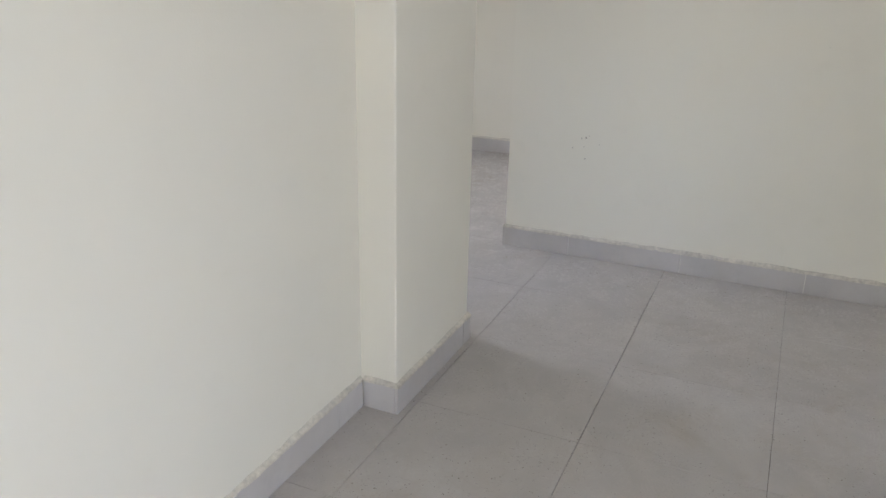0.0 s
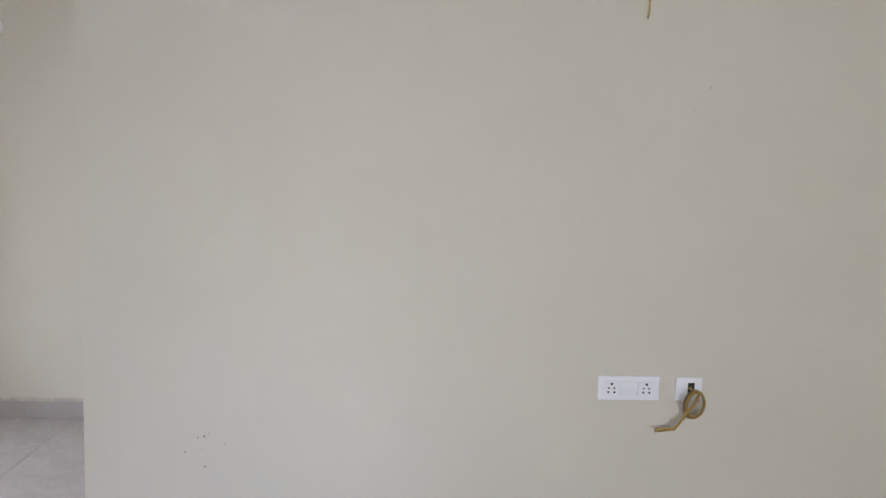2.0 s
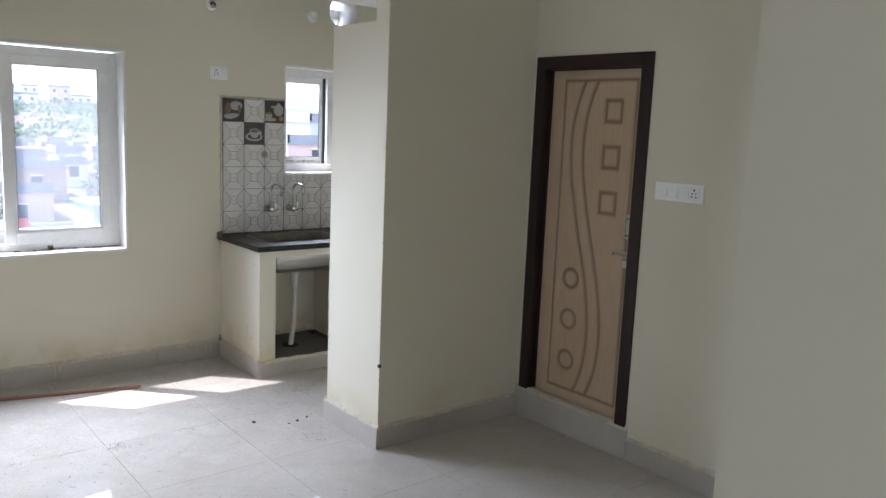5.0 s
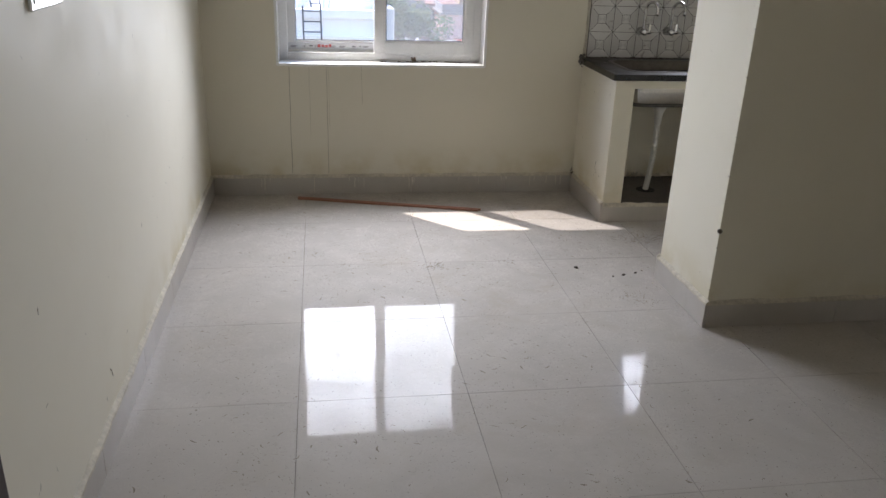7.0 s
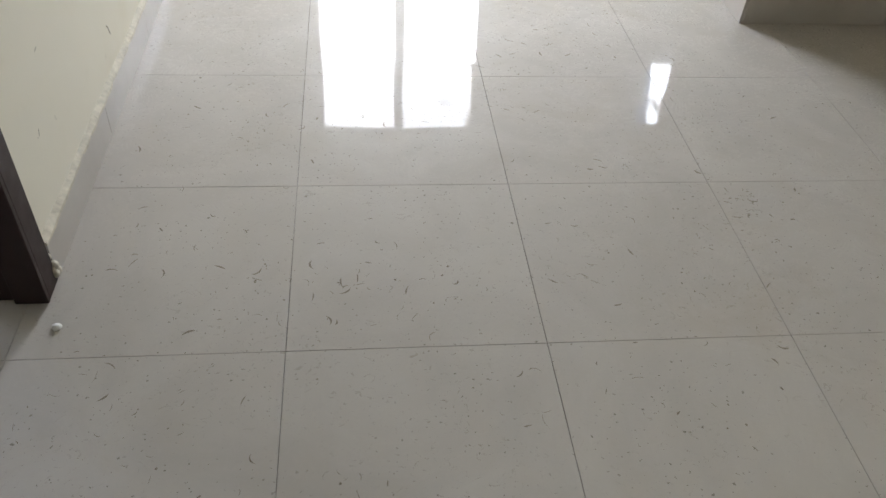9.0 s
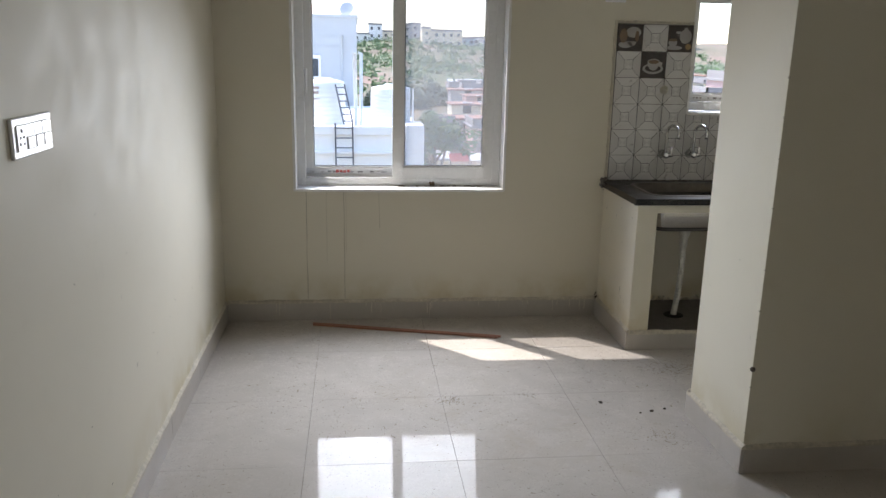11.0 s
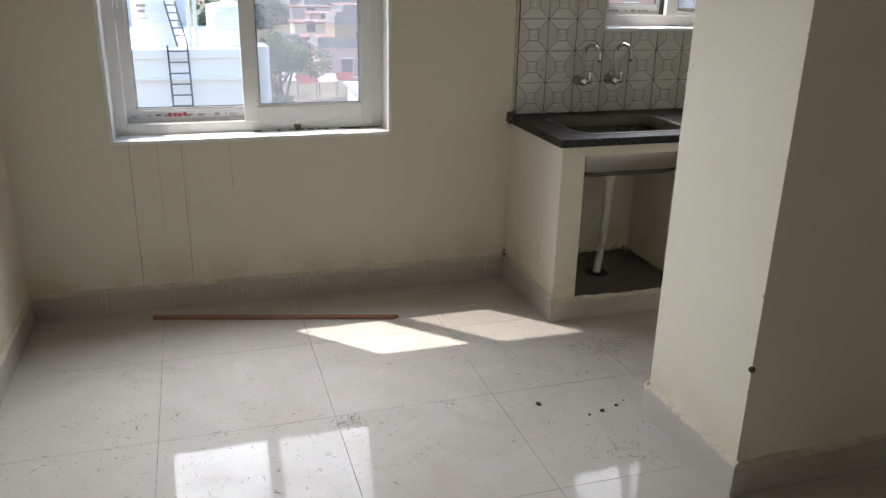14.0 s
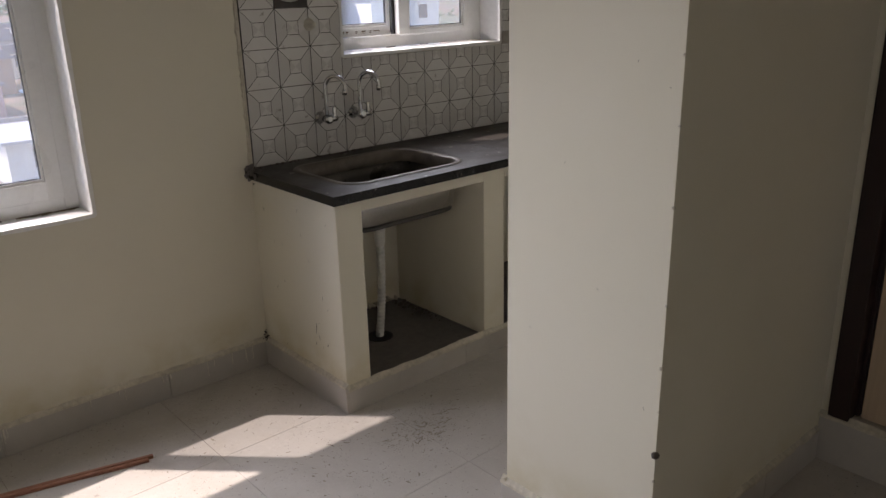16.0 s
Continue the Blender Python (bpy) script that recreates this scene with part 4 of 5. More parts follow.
for i in range(13):
    for j in range(6):
        x0, z0 = TX + i * TP, TZ + j * TP
        x1, z1 = min(x0 + TP, 4.60), z0 + TP
        cx, cz = x0 + TP / 2, z0 + TP / 2
        if x1 - x0 < 0.02:
            continue
        if 3 <= i <= 8:
            z1 = min(z1, 1.243)
        if i == 9:
            if z0 > 1.24:
                x0 = 4.115
            elif z1 > 1.25:
                z1 = 1.243
        if z1 - z0 < 0.01 or x1 - x0 < 0.01:
            continue
        kind = photo_at.get((i, j))
        key = (round(x1 - x0, 4), round(z1 - z0, 4), round((x0 + x1) / 2 - cx, 4), round((z0 + z1) / 2 - cz, 4), bool(kind))
        if key not in wall_tiles:
            wall_tiles[key] = wall_tile_mesh(key[0] - 0.0012, key[1] - 0.0012, key[2], key[3], PHOTO if kind else PATTERN)
        ob = new("wall_tile", wall_tiles[key])
        ob.location = (cx, WIN_Y - 0.0025, cz)
        ob.parent = SPLASH
        if not kind:
            continue
        y = WIN_Y - 0.0087

        def disc(ox, oz, rx, rz, lift, mat, a0=0, a1=360):
            q = bmesh.new()
            n = 28
            vs = [(cx + ox + rx * math.cos(radians(a0 + (a1 - a0) * k / n)), cz + oz + rz * math.sin(radians(a0 + (a1 - a0) * k / n))) for k in range(n)]
            lo = [q.verts.new((a, y, c)) for a, c in vs]
            hi = [q.verts.new((a, y - lift, c)) for a, c in vs]
            q.faces.new(hi)
            for k in range(n):
                q.faces.new((lo[k], lo[(k + 1) % n], hi[(k + 1) % n], hi[k]))
            p = part("printed_picture", fixed(q), mat, SPLASH)

        if kind == "cup":
            disc(-0.002, -0.022, 0.062, 0.030, 0.0003, CUP)
            disc(-0.002, -0.020, 0.048, 0.020, 0.0005, PHOTO)
            disc(0.000, 0.018, 0.036, 0.050, 0.0007, CUP, 180, 360)
            disc(0.040, 0.004, 0.014, 0.014, 0.0006, CUP)
            disc(0.000, 0.018, 0.036, 0.016, 0.0009, CUP)
            disc(0.000, 0.017, 0.031, 0.012, 0.0011, COFFEE)
        elif kind == "pot":
            disc(0.030, 0.012, 0.036, 0.040, 0.0003, CUP)
            disc(0.030, 0.052, 0.012, 0.010, 0.0005, CUP)
            disc(-0.012, 0.034, 0.018, 0.007, 0.0005, CUP)
            disc(-0.045, -0.024, 0.026, 0.022, 0.0005, CUP)
            disc(-0.045, -0.008, 0.026, 0.008, 0.0008, COFFEE)
            disc(-0.035, -0.052, 0.050, 0.012, 0.0003, CUP)
            disc(0.050, -0.045, 0.017, 0.017, 0.0006, LEMON)
        else:
            disc(0.018, 0.030, 0.044, 0.030, 0.0003, CUP)
            disc(0.012, -0.004, 0.030, 0.044, 0.0005, CUP, 200, 340)
            disc(-0.026, -0.040, 0.042, 0.018, 0.0005, CUP)
            disc(-0.040, 0.010, 0.022, 0.040, 0.0006, COFFEE)
            disc(0.040, 0.008, 0.012, 0.030, 0.0007, COFFEE)


# ---- switch plates and boxes ----
def local_box(bm, m, u0, u1, v0, v1, d0, d1, bevel=0.0):
    """A box on a wall: u along it, v up, d out of it; m: the wall's frame."""
    tmp = bmesh.new()
    box(tmp, u0, u1, -d1, -d0, v0, v1, bevel)
    bmesh.ops.transform(tmp, matrix=m, verts=tmp.verts)
    me = bpy.data.meshes.new("tmp")
    tmp.to_mesh(me)
    tmp.free()
    bm.from_mesh(me)
    bpy.data.meshes.remove(me)


def dark_pin_discs(bm, m, u, v, s=1.0):
    for du, dv, r in ((0, 0.011, 0.0032), (-0.0065, 0.001, 0.0022), (0.0065, 0.001, 0.0022), (-0.0075, -0.009, 0.0026), (0.0075, -0.009, 0.0026)):
        tmp = bmesh.new()
        lathe(tmp, (u + du * s, -0.0128, v + dv * s), (0, -1, 0), [(r * s, 0), (r * s, 0.0008)], 10)
        bmesh.ops.transform(tmp, matrix=m, verts=tmp.verts)
        me = bpy.data.meshes.new("tmp")
        tmp.to_mesh(me)
        tmp.free()
        bm.from_mesh(me)
        bpy.data.meshes.remove(me)


def switch_plate(name, m, w, h, modules, label):
    """modules: from one side, 's' a rocker, 'o' a five-pin socket, 'b' a blank."""
    ob = thing(name, m.translation, label, "switch plate")
    b = bmesh.new()
    local_box(b, m, -w / 2, w / 2, -h / 2, h / 2, 0, 0.009, 0.004)
    part("cover", b, PLATE, ob)
    usable = w - 0.034
    n = len(modules)
    for i, kind in enumerate(modules):
        u0 = -usable / 2 + usable * i / n
        u1 = u0 + usable / n
        b = bmesh.new()
        local_box(b, m, u0 + 0.001, u1 - 0.001, -h / 2 + 0.017, h / 2 - 0.017, 0.008, 0.0118 if kind == "s" else 0.0125, 0.0016)
        if kind == "s":
            local_box(b, m, u0 + 0.003, u1 - 0.003, -h / 2 + 0.019, 0.0, 0.0105, 0.0150, 0.0014)
        mod = part("rocker" if kind == "s" else "socket" if kind == "o" else "blank", b, PLATE, ob)
        if kind == "o":
            # black discs on the cover paint in the pin holes' darkness
            b = bmesh.new()
            dark_pin_discs(b, m, (u0 + u1) / 2, 0.0, 1.5)
            part("pin_hole_dark", b, BLACK, mod)
    return ob


def on_wall(x, y, z, face):
    return Matrix.Translation((x, y, z)) @ Matrix.Rotation(radians({"-y": 0, "-x": -90, "+x": 90, "+y": 180}[face]), 4, "Z")


switch_plate("switch_plate", on_wall(3.675, 2.520, 1.374, "-x"), 0.262, 0.086, "ssso", "white plate with three switches and a socket beside the door")
switch_plate("socket_plate", on_wall(1.553, -0.969, 0.862, "-x"), 0.226, 0.090, "oso", "white plate with two sockets and a switch")
switch_plate("socket_plate", on_wall(2.682, WIN_Y, 1.913, "-y"), 0.122, 0.086, "os", "white plate with one socket and a switch above the tiles")
sp = switch_plate("switch_plate", on_wall(0.437, 2.832, 1.372, "+x"), 0.235, 0.094, "osss", "white switch plate in a clear plastic cover")

# cable outlet with a loop of yellow cable
CABLE = simple("yellow_cable", (0.40, 0.245, 0.045), 0.45, 0, 0.25, 40, 0.1)
CABLE_DARK = simple("brown_cable", (0.10, 0.065, 0.035), 0.5)
m = on_wall(1.553, -1.190, 0.862, "-x")
out = thing("cable_outlet", m.translation, "white outlet plate with a coiled yellow cable hanging out", "cable outlet")
b = bmesh.new()
local_box(b, m, -0.049, 0.049, -0.043, 0.043, 0, 0.009, 0.004)
part("cover", b, PLATE, out)
# flat black plate imitates the shade inside the open module
b = bmesh.new()
local_box(b, m, -0.004, 0.020, -0.012, 0.024, 0.0085, 0.0102)
part("opening", b, BLACK, out, "black plate painted in for the open module's dark inside")
for k, (mat, lab) in enumerate(((CABLE, "yellow cable"), (CABLE_DARK, "brown cable"))):
    b = bmesh.new()
    pts = [(1.548, -1.194, 0.868), (1.525, -1.198, 0.862)]
    for i in range(15):
        a = radians(70 + 360 * i / 14)
        r = 0.043 + 0.004 * k
        pts.append((1.520 - 0.008 * math.sin(i * 0.6) + 0.010 * k, -1.207 - r * 0.78 * math.cos(a), 0.810 + r * math.sin(a) * 1.12))
    if k == 0:
        for s in range(1, 10):
            pts.append((1.524, -1.207 - 0.018 + 0.018 * s / 9 + 0.140 * (s / 9), 0.838 - 0.120 * min(1, s / 5) + (0.0 if s < 5 else -0.006 * (s - 5) / 4)))
    tube(b, pts, 0.0052, 9)
    if k == 0:
        tube(b, [(p[0] - 0.006, p[1] + 0.002, p[2] + 0.006) for p in pts[2:]], 0.004, 8)
    part("cable", b, mat, out, lab)

# thin wire end above it
b = bmesh.new()
tube(b, [(1.550, -0.962, 2.33), (1.545, -0.964, 2.26), (1.547, -0.968, 2.20), (1.544, -0.962, 2.168)], 0.0022, 6)
tagged(part("loose_wire", b, CABLE), "thin yellow wire end hanging from the wall", "wire")
# the box that it hangs from
b = bmesh.new()
lathe(b, (1.553, -0.962, 2.345), (-1, 0, 0), [(0.036, 0), (0.036, 0.008), (0.030, 0.010), (0.006, 0.010)], 20)
tagged(part("junction_box", b, PLATE), "white round junction box on the wall", "junction box", "round boxes on the walls")


def bulb_holder(x, y, z, face, wired, label):
    m = on_wall(x, y, z, face)
    aim = m.to_3x3() @ Vector((0, -1, 0))
    ob = thing("junction_box", (x, y, z), label, "junction box", "round boxes on the walls")
    b = bmesh.new()
    lathe(b, (x, y, z), aim, [(0.042, 0), (0.042, 0.006), (0.037, 0.010), (0.033, 0.030), (0.027, 0.032), (0.026, 0.020), (0.002, 0.020)], 24)
    part("box", b, PLATE, ob)
    if wired:
        b = bmesh.new()
        side = aim.cross(Vector((0, 0, 1)))
        for k in range(3):
            o = Vector((x, y, z)) + side * (0.012 * (k - 1)) + Vector((0, 0, 0.008 * (k % 2)))
            tube(b, [o + aim * 0.018, o + aim * 0.034 + side * 0.004, o + aim * 0.042 - Vector((0, 0, 0.010))], 0.005, 7)
        part("wire_end", b, simple("dark_red_wire", (0.20, 0.02, 0.02), 0.4), ob, "dark red wire ends")
    return ob


bulb_holder(3.675, 2.283, 2.365, "-x", True, "white round box with red wire ends over the door")
bulb_holder(2.633, WIN_Y, 2.345, "-y", True, "white round box with red wire ends over the socket")
bulb_holder(3.372, WIN_Y, 2.350, "-y", False, "white round box on the kitchen wall")

# ---- loose things on the floor ----
def strip_wood():
    k = Mat("red_brown_wood_strip", (0.2, 0.08, 0.05), 0.5)
    g = k.noise(30, 5, 0.6, (1, 8, 8))
    k.color(k.mix(k.ramp(g, 0.3, 0.7), (0.22, 0.085, 0.05), (0.40, 0.19, 0.12)))
    k.bump(g, 0.2, 0.001)
    return k.m


WOOD = strip_wood()
stick = thing("wooden_strip", (1.486, 5.174, 0), "pair of thin red-brown wooden strips lying on the floor", "wooden strip")
a, c = Vector((0.949, 5.310, 0)), Vector((2.023, 5.035, 0))
d = (c - a).normalized()
side = Vector((-d.y, d.x, 0))
for k, (off, lo, hi, zz) in enumerate(((0.008, 0.0, 1.0, 0.0005), (-0.009, 0.004, 0.985, 0.0005))):
    b = bmesh.new()
    n = 14
    rows = []
    for i in range(n + 1):
        p = a.lerp(c, lo + (hi - lo) * i / n) + side * (off + 0.002 * math.sin(i * 0.7 + k))
        rows.append([b.verts.new(p + side * s + Vector((0, 0, h))) for s, h in ((-0.007, zz), (0.007, zz), (0.007, zz + 0.009), (0.005, zz + 0.011), (-0.005, zz + 0.011), (-0.007, zz + 0.009))])
    for r0, r1 in zip(rows, rows[1:]):
        for q in range(6):
            b.faces.new((r0[q], r0[(q + 1) % 6], r1[(q + 1) % 6], r1[q]))
    b.faces.new(rows[0])
    b.faces.new(list(reversed(rows[-1])))
    part("strip", fixed(b), WOOD, stick)

STONE = simple("dark_mud_clod", (0.09, 0.075, 0.06), 0.9, 0, 0.4, 90, 0.5)
for x, y, r, mat, lab in ((2.339, 4.157, 0.010, STONE, "small dark clod of mud on the floor tiles"), (2.548, 4.052, 0.009, STONE, "small dark clod of mud on the floor tiles"),
                          (2.616, 4.072, 0.007, STONE, "small dark clod of mud on the floor tiles"), (2.49, 4.04, 0.005, STONE, "small dark clod of mud on the floor tiles"),
                          (0.486, 1.964, 0.011, PUTTY, "white chip of plaster by the doorway"), (2.66, 4.10, 0.006, CEMENT, "plaster crumb beside the skirting"), (2.655, 3.95, 0.005, CEMENT, "plaster crumb beside the skirting")):
    b = bmesh.new()
    bmesh.ops.create_icosphere(b, subdivisions=2, radius=r)
    for v in b.verts:
        v.co *= 1 + 0.35 * noise.noise(v.co * 90 + Vector((x * 9, y * 9, 0)))
        v.co.z = max(v.co.z * 0.6, -r * 0.35)
        v.co += Vector((x, y, r * 0.35))
    tagged(part("clod" if mat is STONE else "chip", b, mat), lab, "clod" if mat is STONE else "plaster chip", "crumbs on the floor")

# nail and chipped spot on the partition's edge
b = bmesh.new()
lathe(b, (2.701, 3.504, 0.434), (-0.7, -0.7, 0), [(0.010, -0.004), (0.011, 0.001), (0.004, 0.003)], 7)
tagged(part("chipped_spot", b, STONE), "dark chip knocked out of the wall's edge", "chip")

# flecks of dirt on the socket wall
b = bmesh.new()
for y, z, r in ((0.552, 0.660, 0.006), (0.575, 0.655, 0.004), (0.55, 0.548, 0.005), (0.62, 0.60, 0.004), (0.535, 0.67, 0.003), (0.48, 0.63, 0.003), (0.56, 0.61, 0.003)):
    lathe(b, (1.5535, y, z), (-1, 0, 0), [(r, 0), (r * 0.8, 0.0012), (r * 0.3, 0.0016)], 7)
tagged(part("dirt_fleck", b, simple("pale_dirt", (0.42, 0.37, 0.30), 0.9)), "small brown dirt flecks on the cream wall", "dirt", "", "stuff")

# dark flecks and scrapes on the long wall, the counter's end and the partition
def flecks(spots, face, out, label, seed):
    """spots: (y, z, length, width, lean) on the wall face at x."""
    rnd = random.Random(seed)
    b = bmesh.new()
    for y, z, ln, wd, lean in spots:
        prev = None
        for k in range(7):
            q = k / 6 - 0.5
            w = wd * (1 - (2 * q) ** 2 * 0.8) * rnd.uniform(0.6, 1.2)
            cy, cz = y + math.cos(lean) * ln * q + 0.15 * ln * q * q, z + math.sin(lean) * ln * q
            cur = [b.verts.new((face + out * 0.0009, cy - math.sin(lean) * w, cz + math.cos(lean) * w)), b.verts.new((face + out * 0.0009, cy + math.sin(lean) * w, cz - math.cos(lean) * w))]
            if prev:
                b.faces.new((prev[0], prev[1], cur[1], cur[0]))
            prev = cur
    tagged(part("wall_scuff", b, WALL_MARK), label, "scuff marks", "", "stuff")


WALL_MARK = simple("dark_wall_scuff", (0.20, 0.17, 0.12), 0.9, 0, 0.4, 120, 0.0)
rnd = random.Random(44)
long_marks = [(2.955, 0.218, 0.035, 0.004, 1.9), (2.945, 0.235, 0.02, 0.003, 2.4), (2.462, 0.678, 0.022, 0.003, 1.5), (3.548, 0.492, 0.018, 0.003, 0.8), (2.30, 0.30, 0.02, 0.0025, 1.1)]
long_marks += [(rnd.uniform(2.2, 5.2), rnd.uniform(0.16, 1.3), rnd.uniform(0.006, 0.02), rnd.uniform(0.0008, 0.002), rnd.uniform(0, 3)) for _ in range(26)]
flecks(long_marks, 0.437, 1, "small dark scuffs along the cream wall", 1)
end_marks = [(5.003, 0.288, 0.05, 0.0025, 1.75), (4.985, 0.256, 0.03, 0.002, 1.4), (5.33, 0.70, 0.02, 0.002, 1.2), (4.93, 0.24, 0.02, 0.002, 1.9)]
flecks(end_marks + [(rnd.uniform(4.85, 5.38), rnd.uniform(0.14, 0.78), rnd.uniform(0.005, 0.018), 0.0012, rnd.uniform(1, 2.2)) for _ in range(16)], 2.692, -1, "small dark scrapes on the counter's end", 2)
flecks([(rnd.uniform(3.53, 3.97), rnd.uniform(0.15, 1.6), rnd.uniform(0.004, 0.014), 0.0006, rnd.uniform(0, 3)) for _ in range(7)], 2.70, -1, "faint flecks on the partition's end", 3)

# chips along the partition's outer edge
b = bmesh.new()
for k in range(9):
    z = 0.16 + k * 0.17 + rnd.uniform(-0.06, 0.06)
    e = rnd.uniform(0.003, 0.006)
    lathe(b, (2.7005, 3.5035, z), (-0.7, -0.7, rnd.uniform(-0.4, 0.4)), [(e, -0.003), (e, 0.0006), (e * 0.4, 0.0016)], 6)
tagged(part("edge_chips", b, CEMENT), "small chips in the paint along the wall's edge", "chips", "", "stuff")

# plaster trickles that ran down over the skirting tiles
b = bmesh.new()
for k in range(26):
    x = rnd.choice((0.75, 1.30, 1.55, 1.62, 1.98, 2.25, 2.45, 2.60)) + rnd.gauss(0, 0.035)
    ln, wd = rnd.uniform(0.015, 0.075), rnd.uniform(0.0012, 0.003)
    if not 0.46 < x < 2.67:
        continue
    prev = None
    for q in range(6):
        z = 0.106 - ln * q / 5
        w = wd * (0.7 + 0.5 * rnd.random()) * (1.4 if q == 5 else 1)
        xx = x + rnd.gauss(0, 0.0012)
        cur = [b.verts.new((xx - w, WIN_Y - 0.0122, z)), b.verts.new((xx, WIN_Y - 0.0142, z)), b.verts.new((xx + w, WIN_Y - 0.0122, z))]
        if prev:
            b.faces.new((prev[0], prev[1], cur[1], cur[0]))
            b.faces.new((prev[1], prev[2], cur[2], cur[1]))
        prev = cur
tagged(part("plaster_trickle", b, simple("pale_plaster", (0.66, 0.62, 0.54), 0.9, 0, 0.2, 80, 0.2)), "pale plaster trickles dried on the skirting tiles", "plaster", "", "stuff")

# dirt and mortar crumbs in the corners: by the counter's foot, along the back of the bay, over the tiles
def crumbs(name, material, label, count, spot, seed, size=0.006):
    rnd = random.Random(seed)
    b = bmesh.new()
    for k in range(count):
        e = size * rnd.uniform(0.4, 1.4)
        lathe(b, spot(rnd), (rnd.uniform(-1, 1), rnd.uniform(-1, 1), 1), [(e * 0.2, -e * 0.3), (e, 0), (e * 1.1, e * 0.7), (e * 0.3, e * 1.4)], 6)
    tagged(part(name, b, material), label, "crumbs", "", "stuff")


crumbs("corner_dirt", STONE, "dark dirt in the corner over the skirting", 22, lambda q: (2.688 - abs(q.gauss(0, 0.010)), 5.406 - abs(q.gauss(0, 0.010)), 0.112 + abs(q.gauss(0, 0.012))), 5, 0.0032)
crumbs("bay_mortar", CEMENT, "rough mortar along the back of the bay", 90, lambda q: (q.uniform(2.82, 3.40), 5.408 - abs(q.gauss(0, 0.004)), 0.092 + abs(q.gauss(0, 0.010))), 6, 0.007)
crumbs("bay_dirt", STONE, "dirt swept into the bay's corner", 60, lambda q: (3.408 - abs(q.gauss(0, 0.03)), 5.39 - abs(q.gauss(0, 0.16)), 0.0905), 7, 0.006)
crumbs("sill_grit", STONE, "grit along the back of the worktop", 50, lambda q: (q.uniform(2.70, 3.3), 5.398 - abs(q.gauss(0, 0.01)), 0.8515), 8, 0.004)

# ragged plaster edge round the tiled wall
b = bmesh.new()
for x0, z0, x1, z1, wide in ((2.700, 1.760, 3.162, 1.760, 0.013), (2.699, 0.86, 2.699, 1.775, 0.012)):
    n = 60
    rows = []
    for k in range(n + 1):
        x, z = x0 + (x1 - x0) * k / n, z0 + (z1 - z0) * k / n
        w = wide * (0.6 + 0.9 * abs(noise.noise((x * 31, 2, z * 31)))) + rnd.random() * 0.002
        dx, dz = (0, w) if z0 == z1 else (-w, 0)
        rows.append([b.verts.new((x, WIN_Y - 0.009, z)), b.verts.new((x + dx * 0.7, WIN_Y - 0.008, z + dz * 0.7)), b.verts.new((x + dx, WIN_Y + 0.001, z + dz))])
    for p, q in zip(rows, rows[1:]):
        for k in range(2):
            b.faces.new((p[k], p[k + 1], q[k + 1], q[k]))
structure("trim_tile_edge", fixed(b), CEMENT, "ragged cream plaster edge round the wall tiles", "trim")

# scuffs, dried mud and boot scrapes on the tiles
SCUFF = simple("dried_mud_scuff", (0.24, 0.20, 0.155), 0.85, 0, 0.35, 120, 0.0)
b = bmesh.new()
rnd = random.Random(31)
spots = [(2.84, 4.55, 0.10, 90), (1.628, 4.216, 0.05, 34), (1.997, 4.252, 0.10, 26), (2.297, 2.372, 0.05, 30), (2.45, 3.85, 0.12, 26), (2.20, 4.85, 0.20, 40), (1.55, 4.05, 0.20, 40), (1.35, 2.05, 0.12, 24)]
spots += [(rnd.uniform(0.55, 2.6), rnd.uniform(1.3, 5.2), 0.12, 16) for _ in range(110)]
spots += [(2.82, 4.52, 0.07, 220), (2.90, 4.60, 0.10, 120), (2.45, 4.62, 0.16, 110), (1.64, 4.23, 0.035, 90), (2.01, 4.28, 0.03, 40), (2.53, 3.80, 0.05, 60), (2.25, 4.25, 0.2, 60), (2.62, 5.2, 0.10, 30), (1.0, 5.25, 0.25, 30), (2.526, 3.80, 0.05, 30), (0.75, 5.1, 0.2, 20)]
for cx, cy, spread, count in spots:
    lean = rnd.uniform(0, 3.14)
    for i in range(count):
        x, y = cx + rnd.gauss(0, spread), cy + rnd.gauss(0, spread * 0.7)
        if not (0.46 < x < 3.6 and y < 5.38) or (x > 2.66 and not 4.06 < y < 4.79):
            continue
        a = lean + rnd.gauss(0, 0.5)
        ln, wd, bend = 0.0015 + rnd.random() ** 3 * 0.017, 0.0006 + rnd.random() ** 3 * 0.0026, rnd.uniform(-1.2, 1.2)
        prev = None
        for k in range(6):
            s = k / 5 - 0.5
            ang = a + bend * s
            p = Vector((x + math.cos(ang) * ln * s * 2, y + math.sin(ang) * ln * s * 2, 0.0007))
            w = wd * (1 - (2 * s) ** 2 * 0.85) * rnd.uniform(0.6, 1.2)
            nrm = Vector((-math.sin(ang), math.cos(ang), 0)) * w
            cur = [b.verts.new(p + nrm), b.verts.new(p - nrm)]
            if prev:
                b.faces.new((prev[0], prev[1], cur[1], cur[0]))
            prev = cur
tagged(part("floor_scuffs", b, SCUFF), "brown dried mud scuffs scattered over the floor tiles", "scuff marks", "", "stuff")

# ---- outdoors: ground, neighbours, hill town ----
def ground_height(x, y):
    z = np.interp(y, [-400, 62, 112, 210, 330, 420, 900, 3000], [-9, -9, -6.5, -4.2, 3.0, 7.0, 9.0, 9.0])
    w = max(0.0, min(1.0, (y - 70) / 80))
    return z + w * (2.6 * noise.noise((x / 45, y / 45, 3)) + 0.9 * noise.noise((x / 13, y / 13, 8)))


